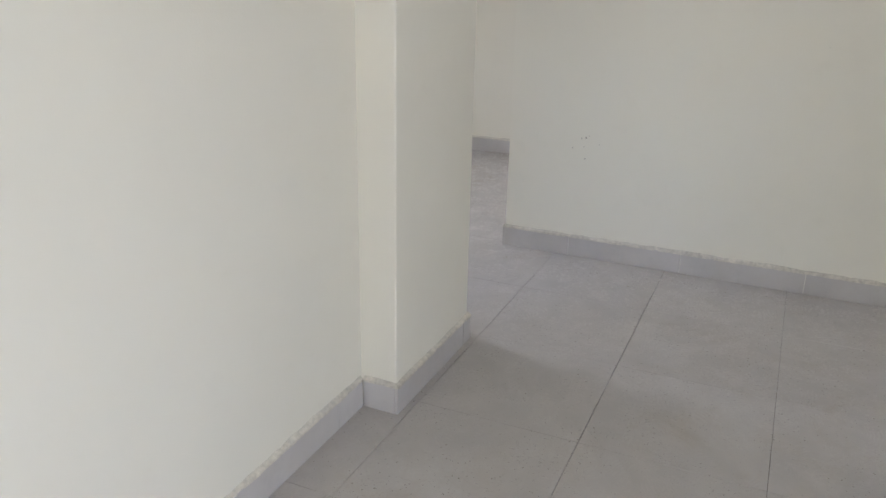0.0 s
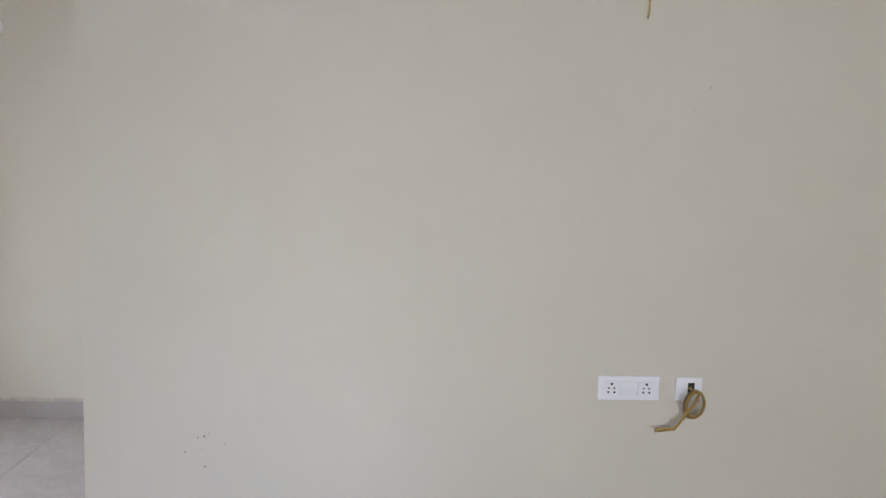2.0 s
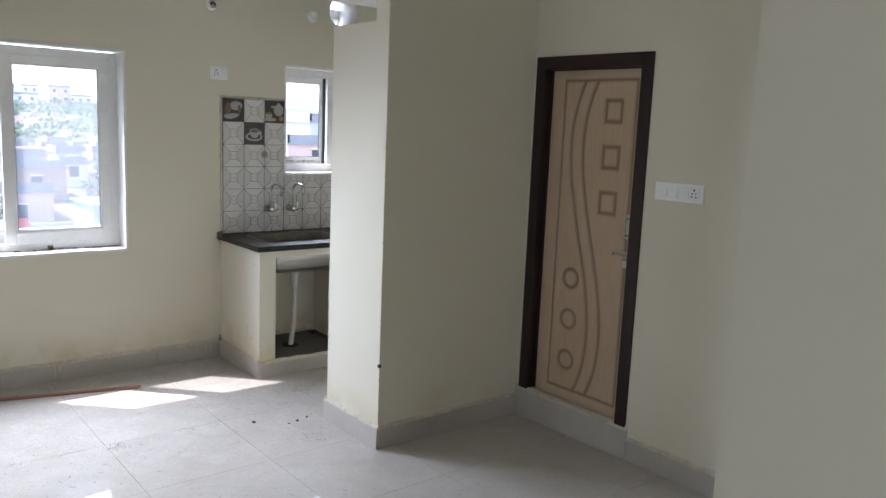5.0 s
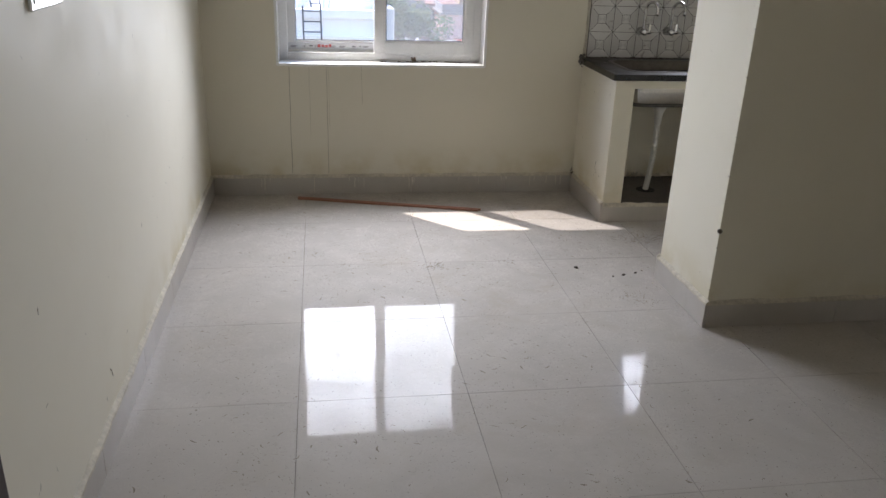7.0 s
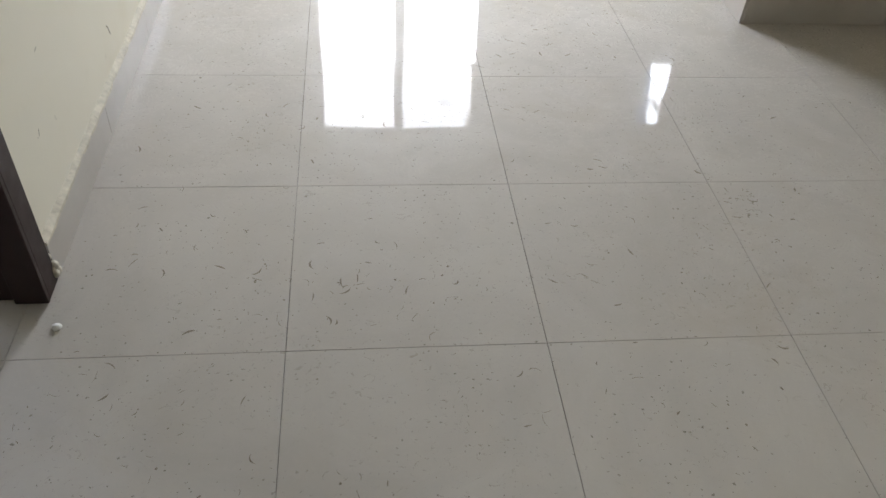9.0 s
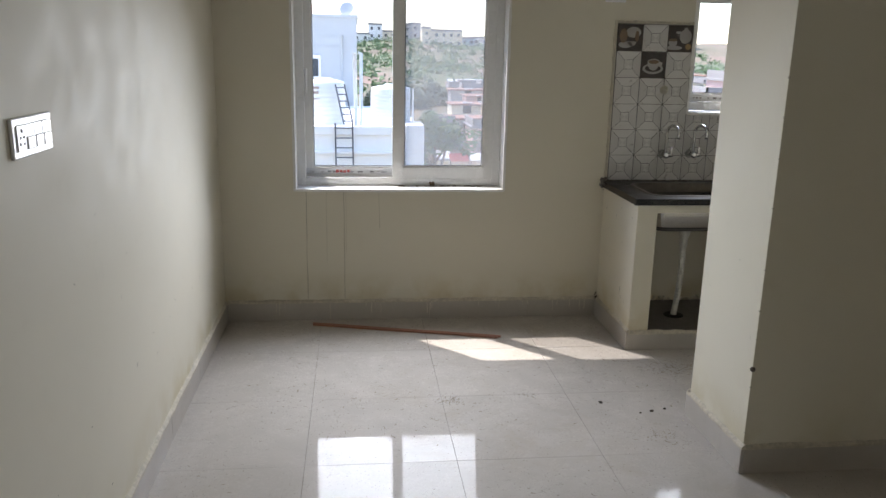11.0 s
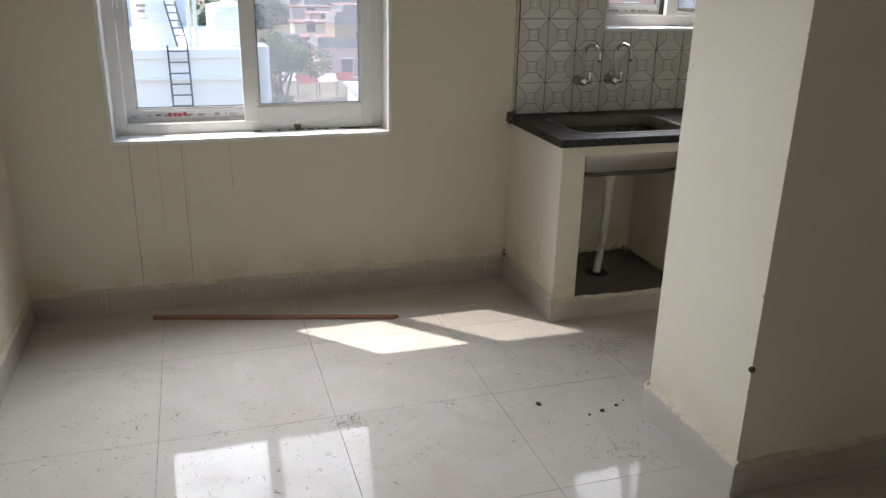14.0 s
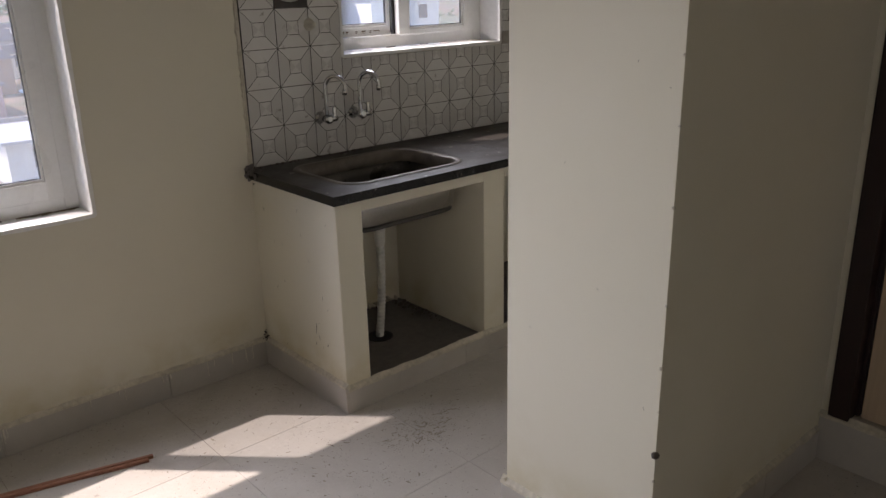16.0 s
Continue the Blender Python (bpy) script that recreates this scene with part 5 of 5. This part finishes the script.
def ground_material():
    k = Mat("dry_ground_and_scrub", (0.2, 0.15, 0.1), 0.95)
    c = k.mix(k.ramp(k.noise(0.03, 5), 0.40, 0.6), (0.30, 0.20, 0.155), (0.15, 0.17, 0.095))
    c = k.mix(k.ramp(k.noise(0.35, 5), 0.45, 0.62, 0, 0.6), c, (0.09, 0.12, 0.06))
    c = k.mix(k.ramp(k.noise(0.12, 4), 0.60, 0.70, 0, 0.8), c, (0.36, 0.25, 0.19))
    k.color(c)
    return k.m


ys = [-400, -60, 0, 30, 50, 62, 70, 80, 90, 100, 112, 125, 140, 160, 180, 200, 220, 245, 270, 300, 330, 360, 390, 420, 470, 560, 800, 1500, 3000]
xs = [-3000, -800, -300] + list(range(-150, 260, 10)) + [300, 500, 900, 3000]
bm = bmesh.new()
grid = [[bm.verts.new((x, y, ground_height(x, y))) for x in xs] for y in ys]
for j in range(len(ys) - 1):
    for i in range(len(xs) - 1):
        f = bm.faces.new((grid[j][i], grid[j][i + 1], grid[j + 1][i + 1], grid[j + 1][i]))
        f.smooth = True
structure("ground", fixed(bm), ground_material(), "dry scrubland rising to a low hill", "ground")

OUT_WHITE = simple("white_lime_wash", (0.90, 0.89, 0.86), 0.85, 0, 0.08, 4, 0.1, 0.6)
OUT_GREY = simple("blue_grey_render", (0.52, 0.54, 0.545), 0.85, 0, 0.08, 4, 0.1, 0.5)
TANK = simple("white_tank_plastic", (0.82, 0.82, 0.80), 0.4, 0, 0.05, 6, 0.0)
LADDER = simple("grey_steel_paint", (0.13, 0.14, 0.16), 0.5, 0.3)
DARK_GLASS = simple("dark_window_glass", (0.06, 0.07, 0.08), 0.15)
RUST = simple("red_plastic", (0.42, 0.08, 0.06), 0.5)

nb = thing("neighbour_building", (-1, 26, -9), "white neighbouring building with a flat terrace and parapet", "building")
b = bmesh.new()
box(b, -9, 3.16, 24, 34, -9.2, -0.72)
part("wall", b, OUT_WHITE, nb)
b = bmesh.new()
box(b, -9, 2.66, 23.9, 24.12, -0.85, -0.60, 0.02)
part("parapet", b, OUT_WHITE, nb)
b = bmesh.new()
box(b, -9, 2.66, 23.86, 24.0, -1.40, -1.32, 0.01)
part("ledge", b, OUT_WHITE, nb)
b = bmesh.new()
box(b, 2.66, 3.20, 23.7, 24.9, -9.2, -0.52, 0.05)
part("stair_block", b, OUT_WHITE, nb)
b = bmesh.new()
box(b, 3.05, 3.9, 23.75, 24.6, -9.2, -2.30, 0.05)
part("side_wall", b, OUT_WHITE, nb)


def water_tank(x, y, z, r, h):
    t = thing("water_tank", (x, y, z), "white ribbed plastic water tank on the terrace", "water tank", "tanks on the terrace")
    b = bmesh.new()
    prof = [(r * 0.97, 0.0)]
    n = 9
    for i in range(n):
        z0 = h * 0.82 * i / n
        prof += [(r, z0 + 0.02), (r, z0 + h * 0.82 / n - 0.03), (r * 0.975, z0 + h * 0.82 / n - 0.012)]
    prof += [(r * 0.985, h * 0.86), (r * 0.93, h * 0.92), (r * 0.62, h * 0.955), (r * 0.36, h * 0.97)]
    lathe(b, (x, y, z), (0, 0, 1), prof, 36)
    body = part("body", b, TANK, t)
    b = bmesh.new()
    lathe(b, (x, y, z + h * 0.965), (0, 0, 1), [(r * 0.34, 0), (r * 0.34, 0.03), (r * 0.28, 0.05), (r * 0.05, 0.055)], 24)
    part("lid", b, TANK, t)
    return t


t1 = water_tank(0.34, 25.3, -0.72, 0.58, 1.44)
water_tank(2.29, 25.3, -0.72, 0.61, 1.28)
b = bmesh.new()
for k, (w, zz) in enumerate(((0.24, 0.44), (0.18, 0.30), (0.28, 0.14))):
    box(b, 0.05 - w / 2, 0.05 + w / 2, 24.75 - 0.008 * k, 24.78, zz - 0.035, zz + 0.035 if k < 2 else zz - 0.01)
part("printed_mark", b, simple("faded_print", (0.45, 0.33, 0.27), 0.6), t1)


def ladder(x0, x1, z0, tx0, tx1, z1, y, rungs, label):
    """From foot (x0..x1 at z0) to top (tx0..tx1 at z1)."""
    t = thing("ladder", ((x0 + x1) / 2, y, z0), label, "ladder", "ladders on the terrace")
    for a, c in ((x0, tx0), (x1, tx1)):
        b = bmesh.new()
        tube(b, [(a, y, z0), (c, y, z1)], 0.024, 8)
        part("rail", b, LADDER, t)
    for i in range(rungs):
        s = (i + 0.5) / rungs
        b = bmesh.new()
        tube(b, [(x0 + (tx0 - x0) * s, y, z0 + (z1 - z0) * s), (x1 + (tx1 - x1) * s, y, z0 + (z1 - z0) * s)], 0.018, 8)
        part("rung", b, LADDER, t)


ladder(0.672, 1.172, -3.6, 0.643, 1.134, -0.50, 23.8, 11, "grey steel ladder standing against the terrace wall")
ladder(0.880, 1.150, -0.60, 0.640, 0.900, 0.56, 24.55, 6, "short grey steel ladder leaning on the water tank")
b = bmesh.new()
tube(b, [(1.24, 24.6, -0.72), (1.20, 24.6, 1.46)], 0.055, 10)
tube(b, [(1.39, 24.7, -0.72), (1.39, 24.7, 1.44), (1.30, 24.7, 1.46)], 0.05, 10)
tagged(part("white_pipe", b, TANK), "pair of white plastic pipes standing on the terrace", "pipe")
b = bmesh.new()
tube(b, [(2.72, 24.5, 0.46), (2.91, 24.5, 0.46), (2.91, 24.5, -0.6)], 0.03, 8)
tagged(part("bent_pipe", b, TANK), "bent white pipe beside the tank", "pipe")

gb = thing("grey_building", (-3, 36, -9), "blue-grey building with a flat roof behind the terrace", "building")
b = bmesh.new()
box(b, -12, 1.30, 34.2, 44, -9.2, 2.78)
part("wall", b, OUT_GREY, gb)
b = bmesh.new()
box(b, -12.1, 1.36, 34.1, 44.1, 2.78, 2.90, 0.02)
part("roof_edge", b, OUT_GREY, gb)
b = bmesh.new()
for zz in (1.62, 2.02):
    box(b, -6, 1.25, 34.16, 34.2, zz, zz + 0.03)
tube(b, [(0.70, 34.12, 2.1), (0.70, 34.12, -0.5)], 0.04, 8)
part("wall_pipe", b, OUT_GREY, gb)
b = bmesh.new()
box(b, -0.86, -0.16, 34.08, 34.2, 0.35, 1.30, 0.02)
w = part("window", b, OUT_WHITE, gb)
b = bmesh.new()
box(b, -0.52, -0.26, 34.05, 34.09, 0.45, 1.15)
part("pane", b, DARK_GLASS, w)
b = bmesh.new()
for i in range(7):
    box(b, -0.84, -0.58, 34.04, 34.09, 0.42 + i * 0.11, 0.48 + i * 0.11)
part("louvre", b, OUT_WHITE, w)
dish = thing("satellite_dish", (0.92, 35, 2.9), "grey satellite dish on the flat roof", "satellite dish")
b = bmesh.new()
lathe(b, (0.92, 35.0, 3.12), (-0.3, -1, 0.5), [(0.02, 0.0), (0.18, 0.03), (0.30, 0.09), (0.305, 0.10), (0.29, 0.10), (0.02, 0.02)], 24)
part("dish", b, OUT_GREY, dish)
b = bmesh.new()
tube(b, [(0.92, 35.05, 2.9), (0.92, 35.05, 3.12)], 0.03, 8)
part("mast", b, LADDER, dish)
b = bmesh.new()
box(b, -1.05, -0.62, 35.2, 35.6, 2.9, 3.12, 0.02)
box(b, -0.62, -0.52, 35.2, 35.6, 2.9, 3.34, 0.02)
tagged(part("roof_box", b, RUST), "red and white box on the roof", "box")

# houses of the town: body, roof slab, windows, door
HOUSE_COLOURS = [simple("wash_" + n, c, 0.9, 0, 0.16, 1.5, 0.1, 0.25) for n, c in (
    ("pink", (0.68, 0.47, 0.43)), ("cream", (0.78, 0.70, 0.54)), ("white", (0.84, 0.83, 0.80)), ("grey", (0.52, 0.50, 0.48)), ("ochre", (0.52, 0.36, 0.24)), ("blue", (0.36, 0.46, 0.56)))]
ROOFS = [simple("roof_" + n, c, 0.9, 0, 0.25, 1.2, 0.2, 0.3) for n, c in (("cement", (0.33, 0.31, 0.30)), ("sheet", (0.62, 0.64, 0.66)), ("blue_sheet", (0.22, 0.38, 0.56)), ("tile", (0.36, 0.20, 0.15)))]
NAMES = ["pink", "cream", "white", "grey", "ochre", "blue"]
win_me = mesh_of(box(bmesh.new(), -0.5, 0.5, -0.05, 0.04, -0.6, 0.6, 0.0), "window", DARK_GLASS)
sill_me = mesh_of(box(bmesh.new(), -0.62, 0.62, -0.22, 0.0, 0.66, 0.76, 0.0), "sunshade", OUT_WHITE)


def house(x, y, w, d, storeys, colour, roof, ground=None, sh=3.1, label=None):
    g = ground_height(x, y) - 0.3 if ground is None else ground
    h = storeys * sh + 0.3
    t = thing("house", (x, y, g), label or ("%s washed %s house with a flat roof" % (NAMES[colour], ("one-storey", "two-storey", "three-storey", "four-storey")[storeys - 1])), "house", "houses of the town")
    b = bmesh.new()
    box(b, x - w / 2, x + w / 2, y - d / 2, y + d / 2, g, g + h)
    wl = part("wall", b, HOUSE_COLOURS[colour], t)
    b = bmesh.new()
    box(b, x - w / 2 - 0.25, x + w / 2 + 0.25, y - d / 2 - 0.3, y + d / 2 + 0.3, g + h, g + h + 0.18)
    if roof == 0:
        for q in ((x - w / 2, x + w / 2, y - d / 2, y - d / 2 + 0.15), (x - w / 2, x - w / 2 + 0.15, y - d / 2, y + d / 2)):
            box(b, *q, g + h + 0.18, g + h + 0.85)
    part("roof", b, ROOFS[roof], t)
    n = max(1, int(w / 2.8))
    for s in range(storeys):
        for i in range(n):
            ob = new("window", win_me)
            ob.matrix_world = Matrix.Translation((x - w / 2 + (i + 0.5) * w / n, y - d / 2, g + 0.3 + s * sh + 1.75))
            ob.parent, ob.matrix_parent_inverse = t, t.matrix_world.inverted()
            sh_ob = new("sunshade", sill_me)
            sh_ob.matrix_world = ob.matrix_world
            sh_ob.parent = ob
            sh_ob.matrix_parent_inverse = ob.matrix_world.inverted()
    return t


rnd = random.Random(12)
house(15.0, 79, 5.2, 6, 1, 0, 0, -9.3, 3.4, "pink washed low house with a stained flat roof")
house(11.4, 88, 5.0, 5, 1, 1, 0, -9.2, 3.0, "cream low house with small windows")
house(18.6, 90, 5.5, 6, 1, 4, 0)
house(12.8, 83.5, 3.6, 4, 1, 3, 3, None, 2.6)
house(9.6, 81, 3.0, 4, 1, 4, 0, None, 2.5)
house(27.0, 172, 11, 10, 1, 2, 1, -7.6, 2.6, "long white shed with a pale sheet roof")
house(40.0, 168, 14, 9, 1, 2, 1, -7.6, 2.6, "long white shed with a pale sheet roof")
house(15.5, 55, 7.5, 7, 1, 2, 1, -9.4, 2.6, "white shed with a pale sheet roof")
house(23.5, 58, 7.0, 8, 1, 2, 1, -9.4, 2.8, "white shed with a pale sheet roof")
house(21.5, 70, 6.0, 6, 1, 5, 2, -9.3, 3.0, "blue house with a blue sheet roof")
house(34.6, 64, 5.5, 9, 3, 0, 0, -9.0, 2.75, "pink washed three-storey house with a roof terrace")
house(30.6, 66, 3.2, 8, 2, 2, 0, -9.0, 3.5, "narrow white two-storey house")
house(40.5, 70, 7, 10, 3, 3, 0, -8.2, 3.1)
house(49.0, 66, 8, 9, 3, 2, 0)
# close rows of low houses between the lane and the scrub
row = 0
for y in (98, 106, 114, 122, 131, 140, 150, 160):
    x = 0.105 * y + 2.5 + 2 * (row % 2)
    while x < 0.62 * y:
        w = rnd.uniform(2.6, 5.0)
        house(x + w / 2, y + rnd.uniform(-1.5, 1.5), w, rnd.uniform(3.5, 5), 1, rnd.choice((0, 1, 2, 3, 4, 3)), rnd.choice((0, 0, 1, 3, 3)), None, rnd.uniform(2.1, 2.8))
        x += w + rnd.uniform(0.4, 2.6)
    row += 1
# on the hill
house(37.0, 332, 15, 10, 2, 1, 0, 2.2, 3.2, "long cream two-storey building on the hill")
house(29.5, 326, 3.5, 10, 2, 1, 0, 2.2, 3.6)
for x, y, w, s, c in ((4, 345, 7, 1, 2), (10, 350, 6, 2, 2), (16, 352, 6, 1, 1), (21, 340, 7, 2, 3), (49, 345, 6, 1, 5), (55, 350, 7, 1, 2), (62, 346, 7, 2, 1), (66, 330, 8, 1, 2), (72, 352, 6, 2, 2), (27, 352, 5, 2, 3), (80, 340, 8, 2, 0), (90, 350, 9, 1, 2), (102, 345, 8, 2, 1), (-6, 350, 8, 2, 2), (115, 350, 9, 2, 2), (130, 345, 9, 3, 3), (146, 350, 10, 2, 0)):
    house(x, y, w, 7, s, c, 0)

# low compound wall and bright awnings down in the lane
b = bmesh.new()
box(b, 8.5, 40, 73.8, 74.1, -9.2, -8.0, 0.02)
tagged(part("compound_wall", b, HOUSE_COLOURS[3]), "grey compound wall along the lane", "wall")
for x, y, m, lab in ((9.9, 66.6, RUST, "red awning over a stall in the lane"), (11.7, 67.2, OUT_WHITE, "white awning over a stall in the lane"), (13.2, 68, RUST, "red awning over a stall in the lane"), (8.6, 68.5, OUT_WHITE, "white awning over a stall in the lane")):
    t = thing("awning", (x, y, -9), lab, "awning", "stalls in the lane")
    b = bmesh.new()
    vs = [b.verts.new(p) for p in ((x - 0.8, y - 0.7, -7.4), (x + 0.8, y - 0.7, -7.4), (x + 0.8, y + 0.7, -6.9), (x - 0.8, y + 0.7, -6.9))]
    f = b.faces.new(vs)
    bmesh.ops.solidify(b, geom=[f], thickness=0.05)
    part("canopy", b, m, t)
    for dx in (-0.75, 0.75):
        b = bmesh.new()
        tube(b, [(x + dx, y - 0.65, -9.1), (x + dx, y - 0.65, -7.4)], 0.03, 6)
        part("post", b, LADDER, t)


# ---- trees ----
def foliage(name, base):
    k = Mat(name, base, 0.6)
    gi = k.t.nodes.new("ShaderNodeNewGeometry")
    k.color(k.mix(gi.outputs["Random Per Island"], tuple(c * 0.6 for c in base), tuple(min(1, c * 1.5) for c in base)))
    return k.m


LEAF = foliage("green_leaf", (0.085, 0.15, 0.05))
LEAF_DARK = foliage("dark_leaf", (0.075, 0.11, 0.065))
BARK = simple("bark", (0.16, 0.12, 0.09), 0.95, 0, 0.3, 8, 0.5)


def crown(bm, c, rad, leaves, size, rnd):
    clumps = [(Vector(c) + Vector((rnd.gauss(0, 1) * rad * 0.42, rnd.gauss(0, 1) * rad * 0.42, rnd.gauss(0, 1) * rad * 0.30)), rad * rnd.uniform(0.25, 0.5)) for _ in range(14)]
    for i in range(leaves):
        cc, r = clumps[i % len(clumps)]
        d = Vector((rnd.gauss(0, 1), rnd.gauss(0, 1), rnd.gauss(0, 1))).normalized() * r * rnd.random() ** 0.4
        p = cc + d
        u = Vector((rnd.gauss(0, 1), rnd.gauss(0, 1), rnd.gauss(0, 1) * 0.5)).normalized()
        v = u.orthogonal().normalized()
        s = size * rnd.uniform(0.6, 1.4)
        bm.faces.new([bm.verts.new(p + q) for q in (u * s, v * s * 0.5, -u * s, -v * s * 0.5)])
    return bm


def tree(x, y, top, rad, leaves, size, mat, label, seed):
    rnd = random.Random(seed)
    g = ground_height(x, y)
    t = thing("tree", (x, y, g), label, "tree", "trees below the window")
    b = bmesh.new()
    cz = top - rad * 0.75
    tube(b, [(x, y, g - 0.3), (x + 0.1, y, g + (cz - g) * 0.5), (x, y, cz)], [0.22, 0.16, 0.08], 9)
    for i in range(6):
        a = i * 1.05 + rnd.random()
        tube(b, [(x + 0.05, y, g + (cz - g) * (0.5 + 0.06 * i)), (x + math.cos(a) * rad * 0.35, y + math.sin(a) * rad * 0.35, cz - rad * 0.1), (x + math.cos(a) * rad * 0.6, y + math.sin(a) * rad * 0.6, cz + rad * 0.2)], [0.09, 0.06, 0.025], 7)
    part("trunk", b, BARK, t)
    part("crown", crown(bmesh.new(), (x, y, cz), rad, leaves, size, rnd), mat, t)


tree(5.6, 45, -1.9, 2.1, 3200, 0.13, LEAF, "leafy green tree beside the white building", 1)
tree(4.6, 43, -3.6, 1.7, 2400, 0.13, LEAF, "leafy green tree beside the white building", 2)
tree(9.2, 113, -2.9, 4.2, 4200, 0.26, LEAF_DARK, "broad dark green tree beyond the terrace", 3)
tree(13.2, 117, -3.4, 3.4, 3600, 0.26, LEAF_DARK, "broad dark green tree beyond the terrace", 4)
tree(4.2, 116, -4.2, 2.8, 3000, 0.26, LEAF_DARK, "broad dark green tree beyond the terrace", 5)
tree(29.0, 56, -3.0, 2.2, 2400, 0.15, LEAF, "green tree among the houses", 6)
tree(32.4, 57, -3.6, 2.0, 2200, 0.15, LEAF, "green tree among the houses", 7)
tree(20.5, 50, -4.0, 2.2, 2400, 0.15, LEAF, "green tree among the houses", 8)
tree(23.0, 75, -2.5, 2.6, 2200, 0.18, LEAF_DARK, "green tree among the houses", 9)

b = bmesh.new()
rnd = random.Random(21)
for i in range(1300):
    x, y = rnd.uniform(-15, 130), rnd.uniform(140, 345)
    r = rnd.uniform(0.8, 2.6)
    z = ground_height(x, y)
    for k in range(22):
        p = Vector((x + rnd.gauss(0, r * 0.5), y + rnd.gauss(0, r * 0.5), z + abs(rnd.gauss(0, r * 0.4))))
        u = Vector((rnd.gauss(0, 1), rnd.gauss(0, 1), rnd.gauss(0, 1))).normalized() * 0.45
        v = u.orthogonal().normalized() * 0.35
        b.faces.new([b.verts.new(p + q) for q in (u, v, -u, -v)])
tagged(part("scrub", b, LEAF), "green scrub scattered over the dry hillside", "shrubs", "", "stuff")

# ---- floor tiles, last ----
def tile_mesh(name, w, d, material, thick=0.004, edge=0.0004):
    bm = bmesh.new()
    lo = [bm.verts.new((x, y, -thick)) for x, y in ((0, 0), (w, 0), (w, d), (0, d))]
    hi = [bm.verts.new((x, y, 0)) for x, y in ((edge, edge), (w - edge, edge), (w - edge, d - edge), (edge, d - edge))]
    bm.faces.new(hi)
    for i in range(4):
        bm.faces.new((lo[i], lo[(i + 1) % 4], hi[(i + 1) % 4], hi[i]))
    return mesh_of(bm, name, material)


GX, GY, PITCH = 1.0, 1.873, 0.6
tiles = {}
for i in range(-10, 7):
    for j in range(-9, 7):
        x0, y0 = GX + i * PITCH + 0.0003, GY + j * PITCH + 0.0003
        x1, y1 = x0 + PITCH - 0.0006, y0 + PITCH - 0.0006
        x0, y0, x1, y1 = max(x0, -4.68), max(y0, -3.0), min(x1, 4.60), min(y1, WIN_Y)
        if x1 - x0 < 0.02 or y1 - y0 < 0.02:
            continue
        if x0 > 1.7 and y1 < 0.9 or x1 < -2.6 and y0 > 0.9 or x1 < 0.3 and y0 > 3.6:
            continue
        key = (round(x1 - x0, 3), round(y1 - y0, 3))
        if key not in tiles:
            tiles[key] = tile_mesh("floor_tile", *key, TILE)
        ob = new("floor_tile", tiles[key])
        ob.location = (x0, y0, 0)
        ob.parent = FLOOR
